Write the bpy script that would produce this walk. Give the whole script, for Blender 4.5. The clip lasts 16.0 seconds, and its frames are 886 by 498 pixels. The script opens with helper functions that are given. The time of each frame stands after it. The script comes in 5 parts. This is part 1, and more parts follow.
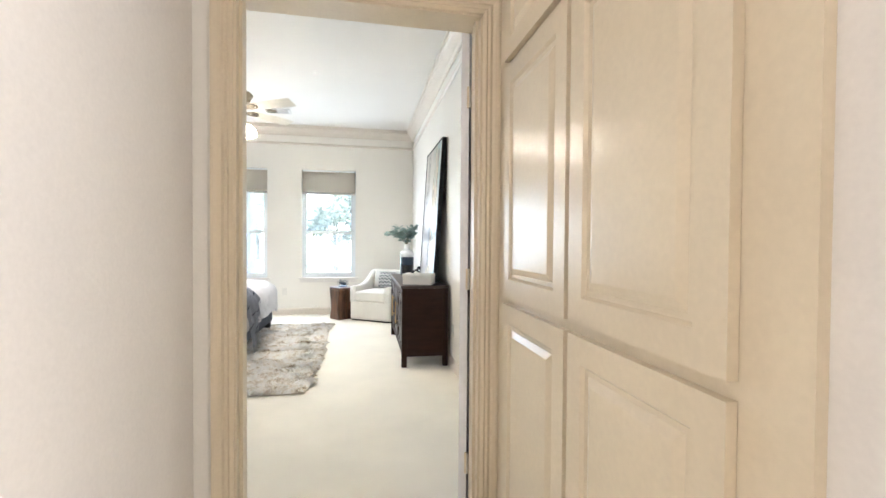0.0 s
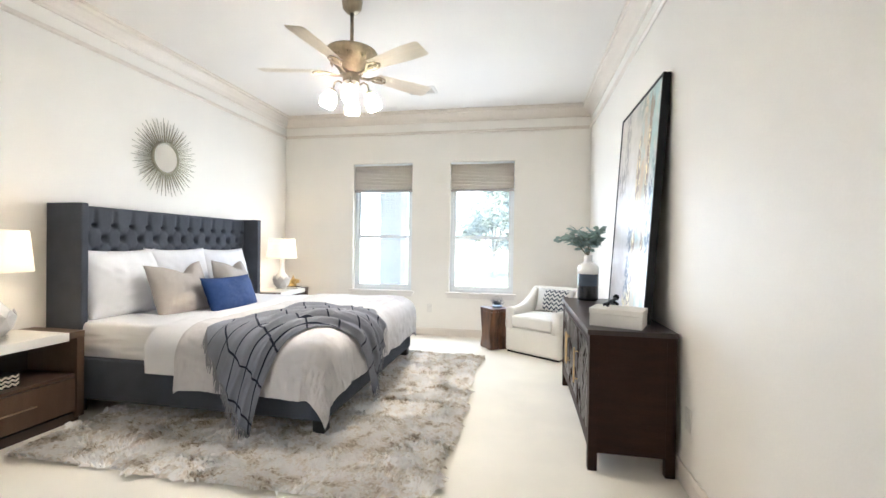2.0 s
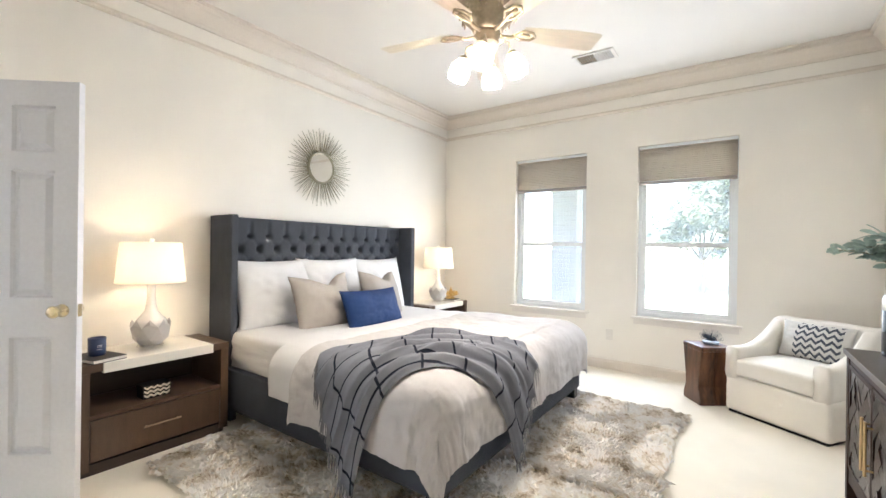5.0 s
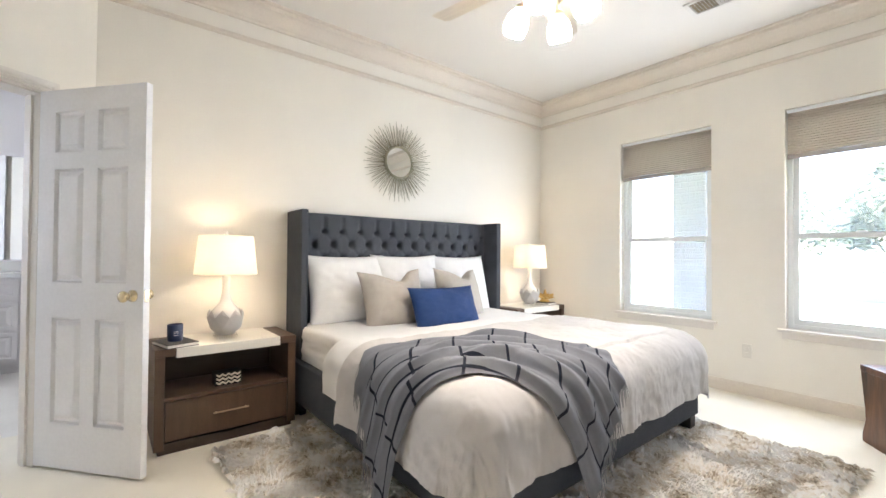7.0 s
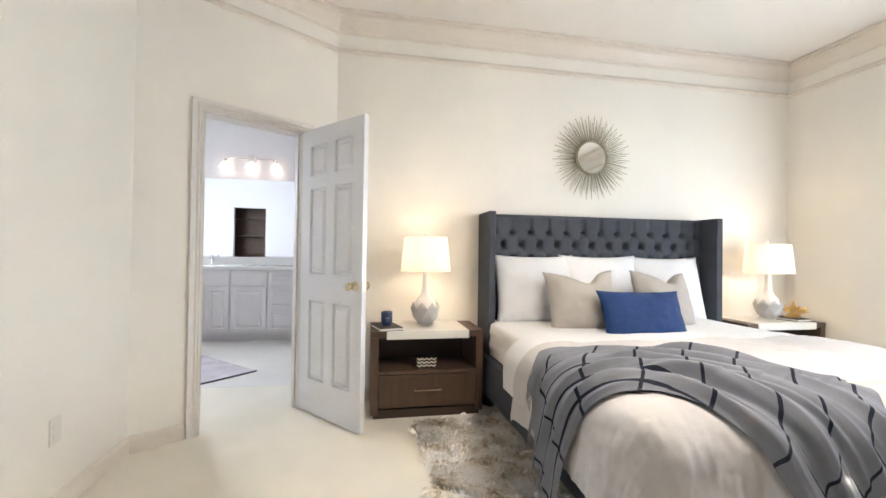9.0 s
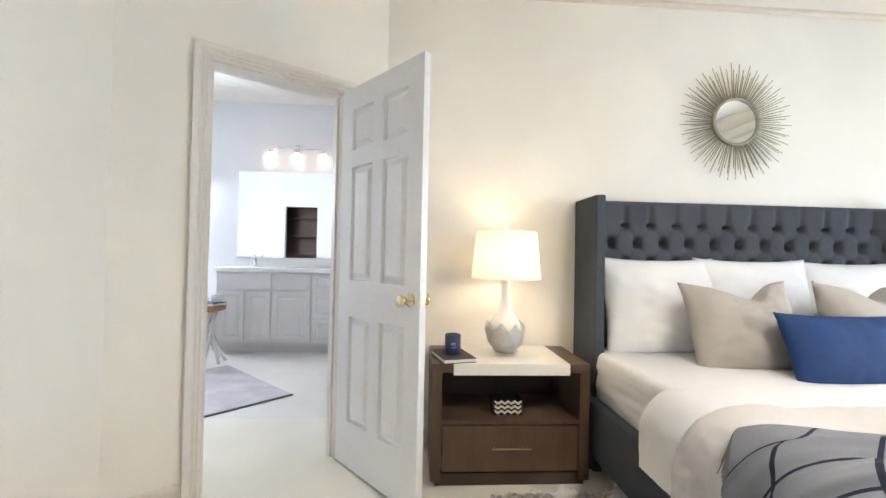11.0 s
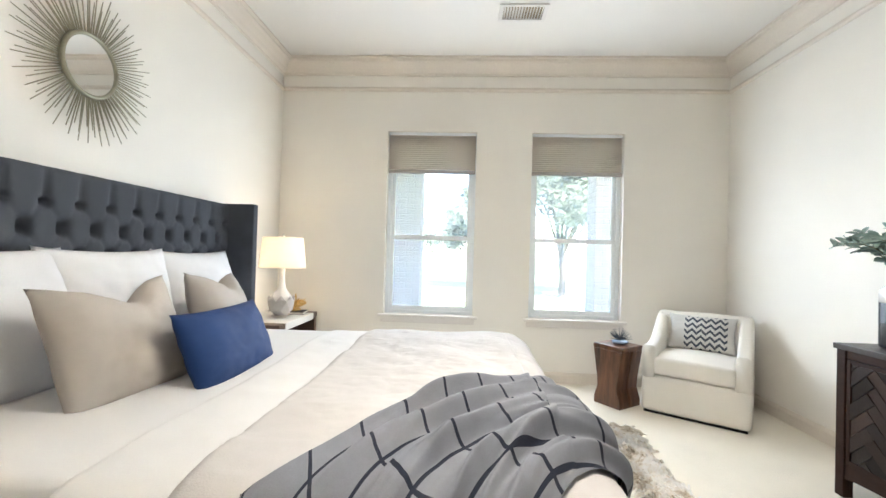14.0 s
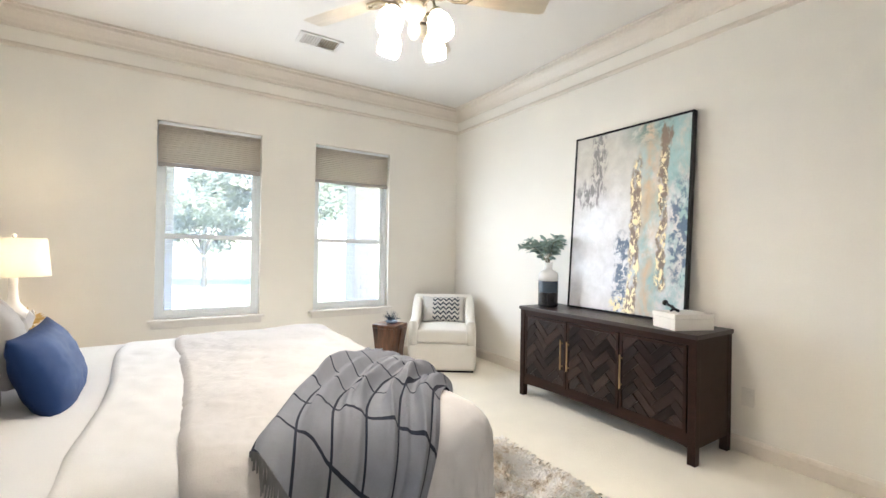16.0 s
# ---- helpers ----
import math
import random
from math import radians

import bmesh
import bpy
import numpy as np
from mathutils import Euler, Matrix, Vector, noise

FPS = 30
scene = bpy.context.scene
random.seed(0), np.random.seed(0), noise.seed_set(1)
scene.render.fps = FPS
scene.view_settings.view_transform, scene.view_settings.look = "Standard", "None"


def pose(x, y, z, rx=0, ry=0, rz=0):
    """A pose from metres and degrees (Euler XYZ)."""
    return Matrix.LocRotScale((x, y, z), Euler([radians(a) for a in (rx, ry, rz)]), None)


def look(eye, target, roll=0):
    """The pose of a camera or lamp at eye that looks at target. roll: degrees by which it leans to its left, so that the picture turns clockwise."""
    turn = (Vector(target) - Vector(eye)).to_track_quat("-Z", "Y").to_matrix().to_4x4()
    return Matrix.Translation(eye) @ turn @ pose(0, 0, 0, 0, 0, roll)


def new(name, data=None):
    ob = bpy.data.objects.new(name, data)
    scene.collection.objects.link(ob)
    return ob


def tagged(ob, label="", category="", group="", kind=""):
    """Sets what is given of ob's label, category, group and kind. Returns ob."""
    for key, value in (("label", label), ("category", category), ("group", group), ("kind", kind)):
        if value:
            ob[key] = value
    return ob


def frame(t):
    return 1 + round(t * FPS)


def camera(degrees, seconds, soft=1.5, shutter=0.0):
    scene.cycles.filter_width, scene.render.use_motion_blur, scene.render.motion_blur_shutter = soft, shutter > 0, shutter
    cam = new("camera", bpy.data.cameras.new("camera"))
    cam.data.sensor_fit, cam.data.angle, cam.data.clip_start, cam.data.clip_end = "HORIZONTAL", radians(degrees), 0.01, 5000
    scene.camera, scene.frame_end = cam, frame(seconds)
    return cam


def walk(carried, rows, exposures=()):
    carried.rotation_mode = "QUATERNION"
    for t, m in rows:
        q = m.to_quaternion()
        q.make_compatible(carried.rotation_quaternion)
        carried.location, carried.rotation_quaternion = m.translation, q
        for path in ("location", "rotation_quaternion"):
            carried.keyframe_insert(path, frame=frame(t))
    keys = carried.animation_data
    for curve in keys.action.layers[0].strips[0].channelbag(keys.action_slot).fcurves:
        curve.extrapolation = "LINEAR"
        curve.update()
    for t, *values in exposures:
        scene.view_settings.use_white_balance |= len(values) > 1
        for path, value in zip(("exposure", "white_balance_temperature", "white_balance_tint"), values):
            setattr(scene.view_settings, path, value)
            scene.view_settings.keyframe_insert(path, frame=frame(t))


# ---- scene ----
cam = camera(93.1, 16.0)
BASE_STOPS = 3.8
PATH = [
    (0, (0.245, 0.253, 1.194), (0.624, 2.219, 1.159), 0.4),
    (0.5, (0.293, 0.669, 1.145), (0.463, 2.661, 1.115), 0.8),
    (1, (0.278, 1.114, 1.153), (0.276, 3.114, 1.123), 0.7),
    (1.5, (0.248, 1.533, 1.194), (0.069, 3.524, 1.171), 0.7),
    (2, (0.241, 1.788, 1.224), (-0.127, 3.754, 1.207), 0.8),
    (2.5, (0.233, 2.044, 1.322), (-0.322, 3.965, 1.312), 0.9),
    (3, (0.2, 2.242, 1.427), (-0.532, 4.103, 1.419), 0.9),
    (3.5, (0.159, 2.361, 1.42), (-0.718, 4.158, 1.418), 1.1),
    (4, (0.169, 2.457, 1.388), (-0.814, 4.198, 1.38), 1.1),
    (6.5, (0.129, 3.004, 1.13), (-1.309, 4.394, 1.158), 0.4),
    (7, (0.18, 3.139, 1.164), (-1.379, 4.393, 1.193), 0.4),
    (7.5, (0.291, 3.287, 1.167), (-1.4, 4.355, 1.201), 0.5),
    (8, (0.32, 3.317, 1.187), (-1.487, 4.175, 1.214), 0.7),
    (8.5, (0.307, 3.292, 1.201), (-1.591, 3.923, 1.219), 0.8),
    (9, (0.251, 3.295, 1.157), (-1.714, 3.671, 1.181), 0.8),
    (9.5, (0.091, 3.326, 1.146), (-1.904, 3.456, 1.162), 0.8),
    (11.8, (-0.882, 3.254, 1.145), (-2.877, 3.396, 1.192), 1.4),
    (12, (-0.916, 3.279, 1.148), (-2.879, 3.658, 1.205), 1.2),
    (12.5, (-0.989, 3.378, 1.166), (-2.7, 4.413, 1.2), 1.7),
    (13, (-1.04, 3.476, 1.148), (-2.322, 5.009, 1.193), 1.6),
    (13.5, (-1.225, 3.423, 1.166), (-1.903, 5.304, 1.195), 1.6),
    (14, (-1.33, 3.373, 1.177), (-1.435, 5.37, 1.202), 1.6),
    (14.5, (-1.411, 3.346, 1.203), (-1.074, 5.318, 1.229), 1.3),
    (15, (-1.646, 3.227, 1.249), (-0.957, 5.104, 1.267), 1.2),
    (15.5, (-1.824, 3.061, 1.255), (-0.902, 4.835, 1.267), 1.1),
    (16, (-1.978, 2.938, 1.243), (-0.892, 4.617, 1.253), 1.0),
]
walk(cam, [(t, look(eye, target, roll)) for t, eye, target, roll in PATH], [(0, BASE_STOPS + 0.17, 5950, 14), (1.5, BASE_STOPS + 0.24, 5700, 15), (2.0, BASE_STOPS + 0.02, 6000, 16), (3.0, BASE_STOPS, 6200, 17), (6.5, BASE_STOPS - 0.08, 6300, 17), (8.5, BASE_STOPS - 0.12, 6300, 17), (9.5, BASE_STOPS, 6250, 16), (12.0, BASE_STOPS - 0.1, 6150, 15), (13.0, BASE_STOPS - 0.2, 6400, 18), (14.0, BASE_STOPS - 0.22, 6200, 14), (15.0, BASE_STOPS - 0.25, 6300, 16), (16, BASE_STOPS - 0.18, 6350, 16)])

# ---- world, sun, large lights ----
world = bpy.data.worlds.new("world")
scene.world = world
world.use_nodes = True
sky = world.node_tree.nodes.new("ShaderNodeTexSky")
sky.sky_type, sky.sun_disc = "NISHITA", False
sky.sun_elevation, sky.sun_rotation = radians(58), radians(200)
world.node_tree.nodes["Background"].inputs[1].default_value = 0.15
world.node_tree.links.new(sky.outputs[0], world.node_tree.nodes["Background"].inputs[0])


def lamp(name, kind, power, colour, m, size=0.05, size_y=None):
    data = bpy.data.lights.new(name, kind)
    data.energy, data.color = power, colour
    if kind == "AREA":
        data.shape, data.size, data.size_y = "RECTANGLE", size, size_y or size
    elif kind == "SUN":
        data.angle = size
    else:
        data.shadow_soft_size = size
    ob = new(name, data)
    ob.matrix_world = m
    return ob


SKYLIGHT = (0.83, 0.93, 1.0)
WARM = (1.0, 0.80, 0.52)
FAN_W, TABLE_W, BATH_W = 3.0, 0.66, 0.03
lamp("sun", "SUN", 5.0, (1.0, 0.95, 0.86), look((6, -8, 16), (0, 9, 0)), radians(0.53))
for wx in (-1.672, -0.291):
    lamp("window_daylight", "AREA", 2.3, SKYLIGHT, look((wx, 7.40, 1.33), (wx, 5.4, 1.33)), 0.8, 1.25)
lamp("bath_window_daylight", "AREA", 6.0, SKYLIGHT, look((-5.98, 0.3, 1.98), (-4, 0.6, 1.0)), 0.8, 1.2)
lamp("landing_daylight", "AREA", 4.8, (1.0, 0.97, 0.93), look((1.9, -0.4, 2.6), (0.3, 0.6, 0.8)), 0.9, 0.9)


# ---- materials ----
def mat(name, colour, rough=0.6, metal=0.0, var=0.06, scale=3.0, bump=0.0, bscale=120.0, fine=0.03, spec=0.5, stretch=(1, 1, 1)):
    """A surface with broad and fine variation of its colour and a fine relief, in metres."""
    m = bpy.data.materials.new(name)
    m.use_nodes = True
    n, l = m.node_tree.nodes, m.node_tree.links
    b = n["Principled BSDF"]
    b.inputs["Roughness"].default_value, b.inputs["Metallic"].default_value = rough, metal
    b.inputs["Specular IOR Level"].default_value = spec
    co = n.new("ShaderNodeTexCoord")
    mp = n.new("ShaderNodeMapping")
    mp.inputs["Scale"].default_value = stretch
    l.new(co.outputs["Object"], mp.inputs["Vector"])
    big, small = n.new("ShaderNodeTexNoise"), n.new("ShaderNodeTexNoise")
    for t, s in ((big, scale), (small, bscale)):
        t.inputs["Scale"].default_value, t.inputs["Detail"].default_value = s, 5
        l.new(mp.outputs[0], t.inputs["Vector"])
    add = n.new("ShaderNodeMath")
    add.operation = "MULTIPLY_ADD"
    add.inputs[1].default_value = fine / max(var, 1e-4)
    l.new(small.outputs[0], add.inputs[0])
    l.new(big.outputs[0], add.inputs[2])
    ramp = n.new("ShaderNodeMapRange")
    k = fine / max(var, 1e-4)
    ramp.inputs[1].default_value, ramp.inputs[2].default_value = 0.25 * (1 + k), 0.75 * (1 + k)
    ramp.inputs[3].default_value, ramp.inputs[4].default_value = 1 - var - fine, 1 + var + fine
    l.new(add.outputs[0], ramp.inputs[0])
    mul = n.new("ShaderNodeVectorMath")
    mul.operation = "SCALE"
    mul.inputs[0].default_value = colour
    l.new(ramp.outputs[0], mul.inputs["Scale"])
    l.new(mul.outputs[0], b.inputs["Base Color"])
    if bump:
        bp = n.new("ShaderNodeBump")
        bp.inputs["Strength"].default_value, bp.inputs["Distance"].default_value = min(1.0, bump), 0.004
        l.new(small.outputs[0], bp.inputs["Height"])
        l.new(bp.outputs[0], b.inputs["Normal"])
    return m


def glow(name, colour, strength):
    m = mat(name, colour, 0.5)
    b = m.node_tree.nodes["Principled BSDF"]
    b.inputs["Emission Color"].default_value, b.inputs["Emission Strength"].default_value = (*colour, 1), strength
    return m


def sheer(name, colour, strength, tint, through_part=0.5):
    """Thin cloth or frosted glass that passes light and glows a little from the lamp within."""
    m = bpy.data.materials.new(name)
    m.use_nodes = True
    n, l = m.node_tree.nodes, m.node_tree.links
    n.remove(n["Principled BSDF"])
    d, t, e = n.new("ShaderNodeBsdfDiffuse"), n.new("ShaderNodeBsdfTranslucent"), n.new("ShaderNodeEmission")
    d.inputs[0].default_value = t.inputs[0].default_value = (*colour, 1)
    e.inputs[0].default_value, e.inputs[1].default_value = (*tint, 1), strength
    a, c = n.new("ShaderNodeMixShader"), n.new("ShaderNodeAddShader")
    a.inputs[0].default_value = through_part
    l.new(d.outputs[0], a.inputs[1])
    l.new(t.outputs[0], a.inputs[2])
    l.new(a.outputs[0], c.inputs[0])
    l.new(e.outputs[0], c.inputs[1])
    l.new(c.outputs[0], n["Material Output"].inputs[0])
    return m


def clear(name, rough=0.0, tint=(1, 1, 1)):
    m = bpy.data.materials.new(name)
    m.use_nodes = True
    b = m.node_tree.nodes["Principled BSDF"]
    b.inputs["Base Color"].default_value = (*tint, 1)
    b.inputs["Transmission Weight"].default_value, b.inputs["Roughness"].default_value, b.inputs["IOR"].default_value = 1, rough, 1.45
    return m


WALL = mat("wall_paint", (0.84, 0.805, 0.735), 0.55, var=0.025, scale=1.2, bump=0.12, bscale=90, fine=0.012)
CEIL = mat("ceiling_paint", (0.78, 0.745, 0.69), 0.8, var=0.02, scale=1.0, bump=0.25, bscale=70, fine=0.015)
TRIM = mat("trim_paint", (0.73, 0.665, 0.58), 0.35, var=0.03, scale=4, bump=0.05, bscale=60)
HALLPAINT = mat("cabinet_paint", (0.72, 0.62, 0.46), 0.28, var=0.03, scale=3, bump=0.06, bscale=80)
HALLWALL = mat("hall_paint", (0.80, 0.76, 0.71), 0.6, var=0.025, scale=1.5, bump=0.12, bscale=90)
BATHWALL = mat("bath_paint", (0.82, 0.81, 0.83), 0.6, var=0.02, scale=1.5, bump=0.1, bscale=90)
DOORPAINT = mat("door_paint", (0.82, 0.82, 0.84), 0.28, var=0.02, scale=4, bump=0.04, bscale=50)
CARPET = mat("carpet_pile", (0.84, 0.79, 0.68), 0.95, var=0.06, scale=2.2, bump=0.9, bscale=350, fine=0.08, spec=0.1)
TILE = mat("bath_tile", (0.72, 0.69, 0.64), 0.35, var=0.05, scale=4, bump=0.05, bscale=40)
VINYL = mat("window_vinyl", (0.84, 0.87, 0.88), 0.35, var=0.02, scale=6)


def hazed_glass(name, veil):
    """Clear glass with a translucent layer mixed in to imitate pale daylight glare."""
    m = clear(name)
    n, l = m.node_tree.nodes, m.node_tree.links
    haze, mix, mottle = n.new("ShaderNodeBsdfTranslucent"), n.new("ShaderNodeMixShader"), n.new("ShaderNodeTexNoise")
    haze.inputs[0].default_value = (0.9, 0.92, 0.92, 1)
    mottle.inputs["Scale"].default_value, mottle.inputs["Detail"].default_value = 3.0, 6
    rng = n.new("ShaderNodeMapRange")
    rng.inputs[3].default_value, rng.inputs[4].default_value = veil * 0.85, veil * 1.15
    l.new(mottle.outputs[0], rng.inputs[0])
    l.new(rng.outputs[0], mix.inputs[0])
    l.new(n["Principled BSDF"].outputs[0], mix.inputs[1])
    l.new(haze.outputs[0], mix.inputs[2])
    l.new(mix.outputs[0], n["Material Output"].inputs[0])
    return m


GLASS = hazed_glass("window_glass", 0.15)
SHADECLOTH = sheer("pleated_shade_cloth", (0.78, 0.705, 0.635), 0.0, (1, 1, 1), 0.22)
RAILCLOTH = mat("taupe_rail", (0.40, 0.36, 0.33), 0.6, var=0.04, scale=12)
BRASS = mat("brass", (0.76, 0.64, 0.42), 0.18, 1.0, var=0.04, scale=20)
STEEL = mat("brushed_nickel", (0.62, 0.60, 0.56), 0.3, 1.0, var=0.05, scale=20)
MIRROR = mat("mirror_silver", (0.92, 0.93, 0.93), 0.02, 1.0, var=0.0, fine=0.0)
BLACK = mat("black_enamel", (0.008, 0.008, 0.009), 0.45, var=0.1, scale=10, spec=0.2)


# ---- mesh helpers ----
def part(name, bm, material, parent=None, label="", m=None, smooth=False):
    """Links a bmesh as one mesh object under a thing or a part."""
    me = bpy.data.meshes.new(name)
    bm.to_mesh(me)
    bm.free()
    for one in material if isinstance(material, (list, tuple)) else (material,):
        me.materials.append(one)
    if smooth:
        for p in me.polygons:
            p.use_smooth = True
    ob = new(name, me)
    if parent:
        ob.parent = parent
    if m:
        ob.matrix_basis = m
    if label:
        ob["label"] = label
    return ob


def thing(name, label, category, m, group="", kind=""):
    ob = new(name)
    ob.matrix_basis = m
    ob.empty_display_size = 0.1
    return tagged(ob, label, category, group, kind)


def box(x0, x1, y0, y1, z0, z1, bevel=0.0, bm=None, segs=2):
    bm = bm or bmesh.new()
    made = bmesh.ops.create_cube(bm, size=1, matrix=Matrix.LocRotScale(((x0 + x1) / 2, (y0 + y1) / 2, (z0 + z1) / 2), None, (abs(x1 - x0), abs(y1 - y0), abs(z1 - z0))))
    if bevel:
        edges = list({e for v in made["verts"] for e in v.link_edges})
        bmesh.ops.bevel(bm, geom=edges, offset=bevel, segments=segs, profile=0.7, affect="EDGES")
    return bm


def lathe(profile, segs=32, bm=None, cap=True):
    """A turned body from (radius, height) pairs, bottom to top."""
    bm = bm or bmesh.new()
    rings = [[bm.verts.new((r * math.cos(2 * math.pi * i / segs), r * math.sin(2 * math.pi * i / segs), z)) for i in range(segs)] for r, z in profile]
    for a, b in zip(rings, rings[1:]):
        for i in range(segs):
            bm.faces.new((a[i], a[(i + 1) % segs], b[(i + 1) % segs], b[i]))
    if cap:
        bm.faces.new(rings[0][::-1])
        bm.faces.new(rings[-1])
    return bm


def tube(points, r, segs=8, bm=None, taper=1.0):
    """A round bar along points."""
    bm = bm or bmesh.new()
    pts = [Vector(p) for p in points]
    rings = []
    for i, p in enumerate(pts):
        d = (pts[min(i + 1, len(pts) - 1)] - pts[max(i - 1, 0)]).normalized()
        u = d.orthogonal().normalized() if i == 0 else (u - d * u.dot(d)).normalized()
        v = d.cross(u)
        rr = r * (1 + (taper - 1) * i / max(1, len(pts) - 1))
        rings.append([bm.verts.new(p + rr * (math.cos(2 * math.pi * k / segs) * u + math.sin(2 * math.pi * k / segs) * v)) for k in range(segs)])
    for a, b in zip(rings, rings[1:]):
        for k in range(segs):
            bm.faces.new((a[k], a[(k + 1) % segs], b[(k + 1) % segs], b[k]))
    bm.faces.new(rings[0][::-1])
    bm.faces.new(rings[-1])
    return bm


def sheet(fn, nu, nv, bm=None, uvs=None):
    """A grid of nu x nv cells; fn(u, v) with u, v in 0..1 gives each place."""
    bm = bm or bmesh.new()
    g = [[bm.verts.new(fn(i / nu, j / nv)) for j in range(nv + 1)] for i in range(nu + 1)]
    lay = bm.loops.layers.uv.verify() if uvs else None
    for i in range(nu):
        for j in range(nv):
            f = bm.faces.new((g[i][j], g[i + 1][j], g[i + 1][j + 1], g[i][j + 1]))
            if uvs:
                for lp, (a, b) in zip(f.loops, ((i, j), (i + 1, j), (i + 1, j + 1), (i, j + 1))):
                    lp[lay].uv = uvs(a / nu, b / nv)
    return bm


def slab_wall(length, height, thick, holes):
    """A wall along local x, its inner face at y = 0 and its body behind it, with openings (x0, x1, z0, z1) through it."""
    bm = bmesh.new()
    xs = sorted({0.0, length, *(v for h in holes for v in h[:2])})
    for a, b in zip(xs, xs[1:]):
        cuts = sorted((h[2], h[3]) for h in holes if h[0] <= a + 1e-6 and h[1] >= b - 1e-6)
        z = 0.0
        for c, d in cuts:
            if c > z + 1e-6:
                box(a, b, -thick, 0, z, c, bm=bm)
            z = d
        if z < height - 1e-6:
            box(a, b, -thick, 0, z, height, bm=bm)
    return bm


def structure(name, bm, material, label, category, m=None):
    return tagged(part(name, bm, material, m=m), label, category, kind="structure")


def moulding(length, profile):
    """A run of moulding along local x; profile: (out from the wall, height) round its section."""
    bm = bmesh.new()
    ends = [[bm.verts.new((x, y, z)) for y, z in profile] for x in (0, length)]
    k = len(profile)
    for i in range(k):
        bm.faces.new((ends[0][i], ends[0][(i + 1) % k], ends[1][(i + 1) % k], ends[1][i]))
    bm.faces.new(ends[0])
    bm.faces.new(ends[1][::-1])
    return bm


def run(p, q):
    """The pose of a run from p to q on plan: local x along it, local y to its left."""
    return pose(p[0], p[1], 0, 0, 0, math.degrees(math.atan2(q[1] - p[1], q[0] - p[0]))), math.hypot(q[0] - p[0], q[1] - p[1])


# ---- the shell ----
H = 3.03
EAST, WEST, NORTH, SOUTH = 1.09, -3.15, 7.38, 2.0
BEND, TURNED = (-2.43, 2.0), (-3.15, 3.08)
WIN_Z0, WIN_Z1 = 0.592, 2.352
WINS = ((-2.10, -1.245), (-0.72, 0.137))
ENTRY = (-0.215, 0.72, 2.10)
structure("floor", box(-3.6, 2.4, -2.1, 7.5, -0.12, 0.0), CARPET, "cream cut-pile carpet over the bedroom floor", "carpet")
structure("ceiling", box(-6.3, 2.4, -2.1, 7.56, H, H + 0.12), CEIL, "smooth off-white painted ceiling", "ceiling")
m, n = run((EAST, NORTH), (WEST, NORTH))
structure("wall_north", slab_wall(n + 0.0, H, 0.16, [(EAST - b, EAST - a, WIN_Z0, WIN_Z1) for a, b in WINS]), WALL, "warm cream wall with two tall windows", "wall", m)
m, n = run((WEST, NORTH + 0.16), TURNED)
structure("wall_west", slab_wall(n, H, 0.12, []), WALL, "warm cream wall behind the bed", "wall", m)
m, n = run(TURNED, BEND)
HINGE, LATCH = n - 1.035, n - 0.35
structure("wall_angled", slab_wall(n, H, 0.12, [(n - 1.035, n - 0.35, 0, 2.05)]), WALL, "angled cream wall with the bathroom doorway", "wall", m)
ANGLED = m
m, n = run(BEND, (EAST, SOUTH))
structure("wall_south", slab_wall(n, H, 0.13, [(ENTRY[0] - BEND[0], ENTRY[1] - BEND[0], 0, ENTRY[2])]), WALL, "cream wall with the entry doorway", "wall", m)
m, n = run((EAST, SOUTH - 0.13), (EAST, NORTH + 0.16))
structure("wall_east", slab_wall(n, H, 0.12, []), WALL, "plain cream wall behind the sideboard", "wall", m)
# hall
structure("wall_hall_west", box(-0.46, -0.34, -2.0, SOUTH - 0.132, 0, H), HALLWALL, "plain beige hall wall", "wall")
structure("wall_hall_end", box(-0.46, 2.3, -2.12, -2.0, 0, H), HALLWALL, "plain beige wall at the end of the hall", "wall")
structure("wall_landing", box(2.2, 2.32, -2.0, 0.66, 0, H), HALLWALL, "pale wall of the landing", "wall")
structure("wall_closet_side", box(0.80, 2.2, 0.54, 0.66, 0, H), HALLWALL, "short beige wall beside the linen cabinet", "wall")
structure("wall_behind_cabinet", box(1.26, 1.38, 0.66, SOUTH - 0.132, 0, H), HALLWALL, "plain wall behind the linen cabinet", "wall")
# bathroom
structure("bath_floor", box(-6.2, -3.6, -1.1, 3.7, -0.12, 0.001), TILE, "pale tiled bathroom floor", "floor")
m, n = run((-6.04, 3.6), (-6.04, -1.0))
structure("wall_bath_west", slab_wall(n, H, 0.14, [(2.95, 3.75, 1.36, 2.60)]), BATHWALL, "pale bathroom wall behind the vanity", "wall", m)
structure("wall_bath_north", box(-6.18, -3.27, 3.6, 3.72, 0, H), BATHWALL, "pale bathroom wall", "wall")
structure("wall_bath_south", box(-6.18, -0.6, -1.12, -1.0, 0, H), BATHWALL, "pale bathroom wall beside the tub", "wall")
m, n = run((-2.56, -1.0), (-2.56, SOUTH - 0.135))
structure("wall_bath_east", slab_wall(n, H, 0.10, [(1.55, 2.2, 0, 2.1)]), BATHWALL, "pale bathroom wall with the closet doorway", "wall", m)

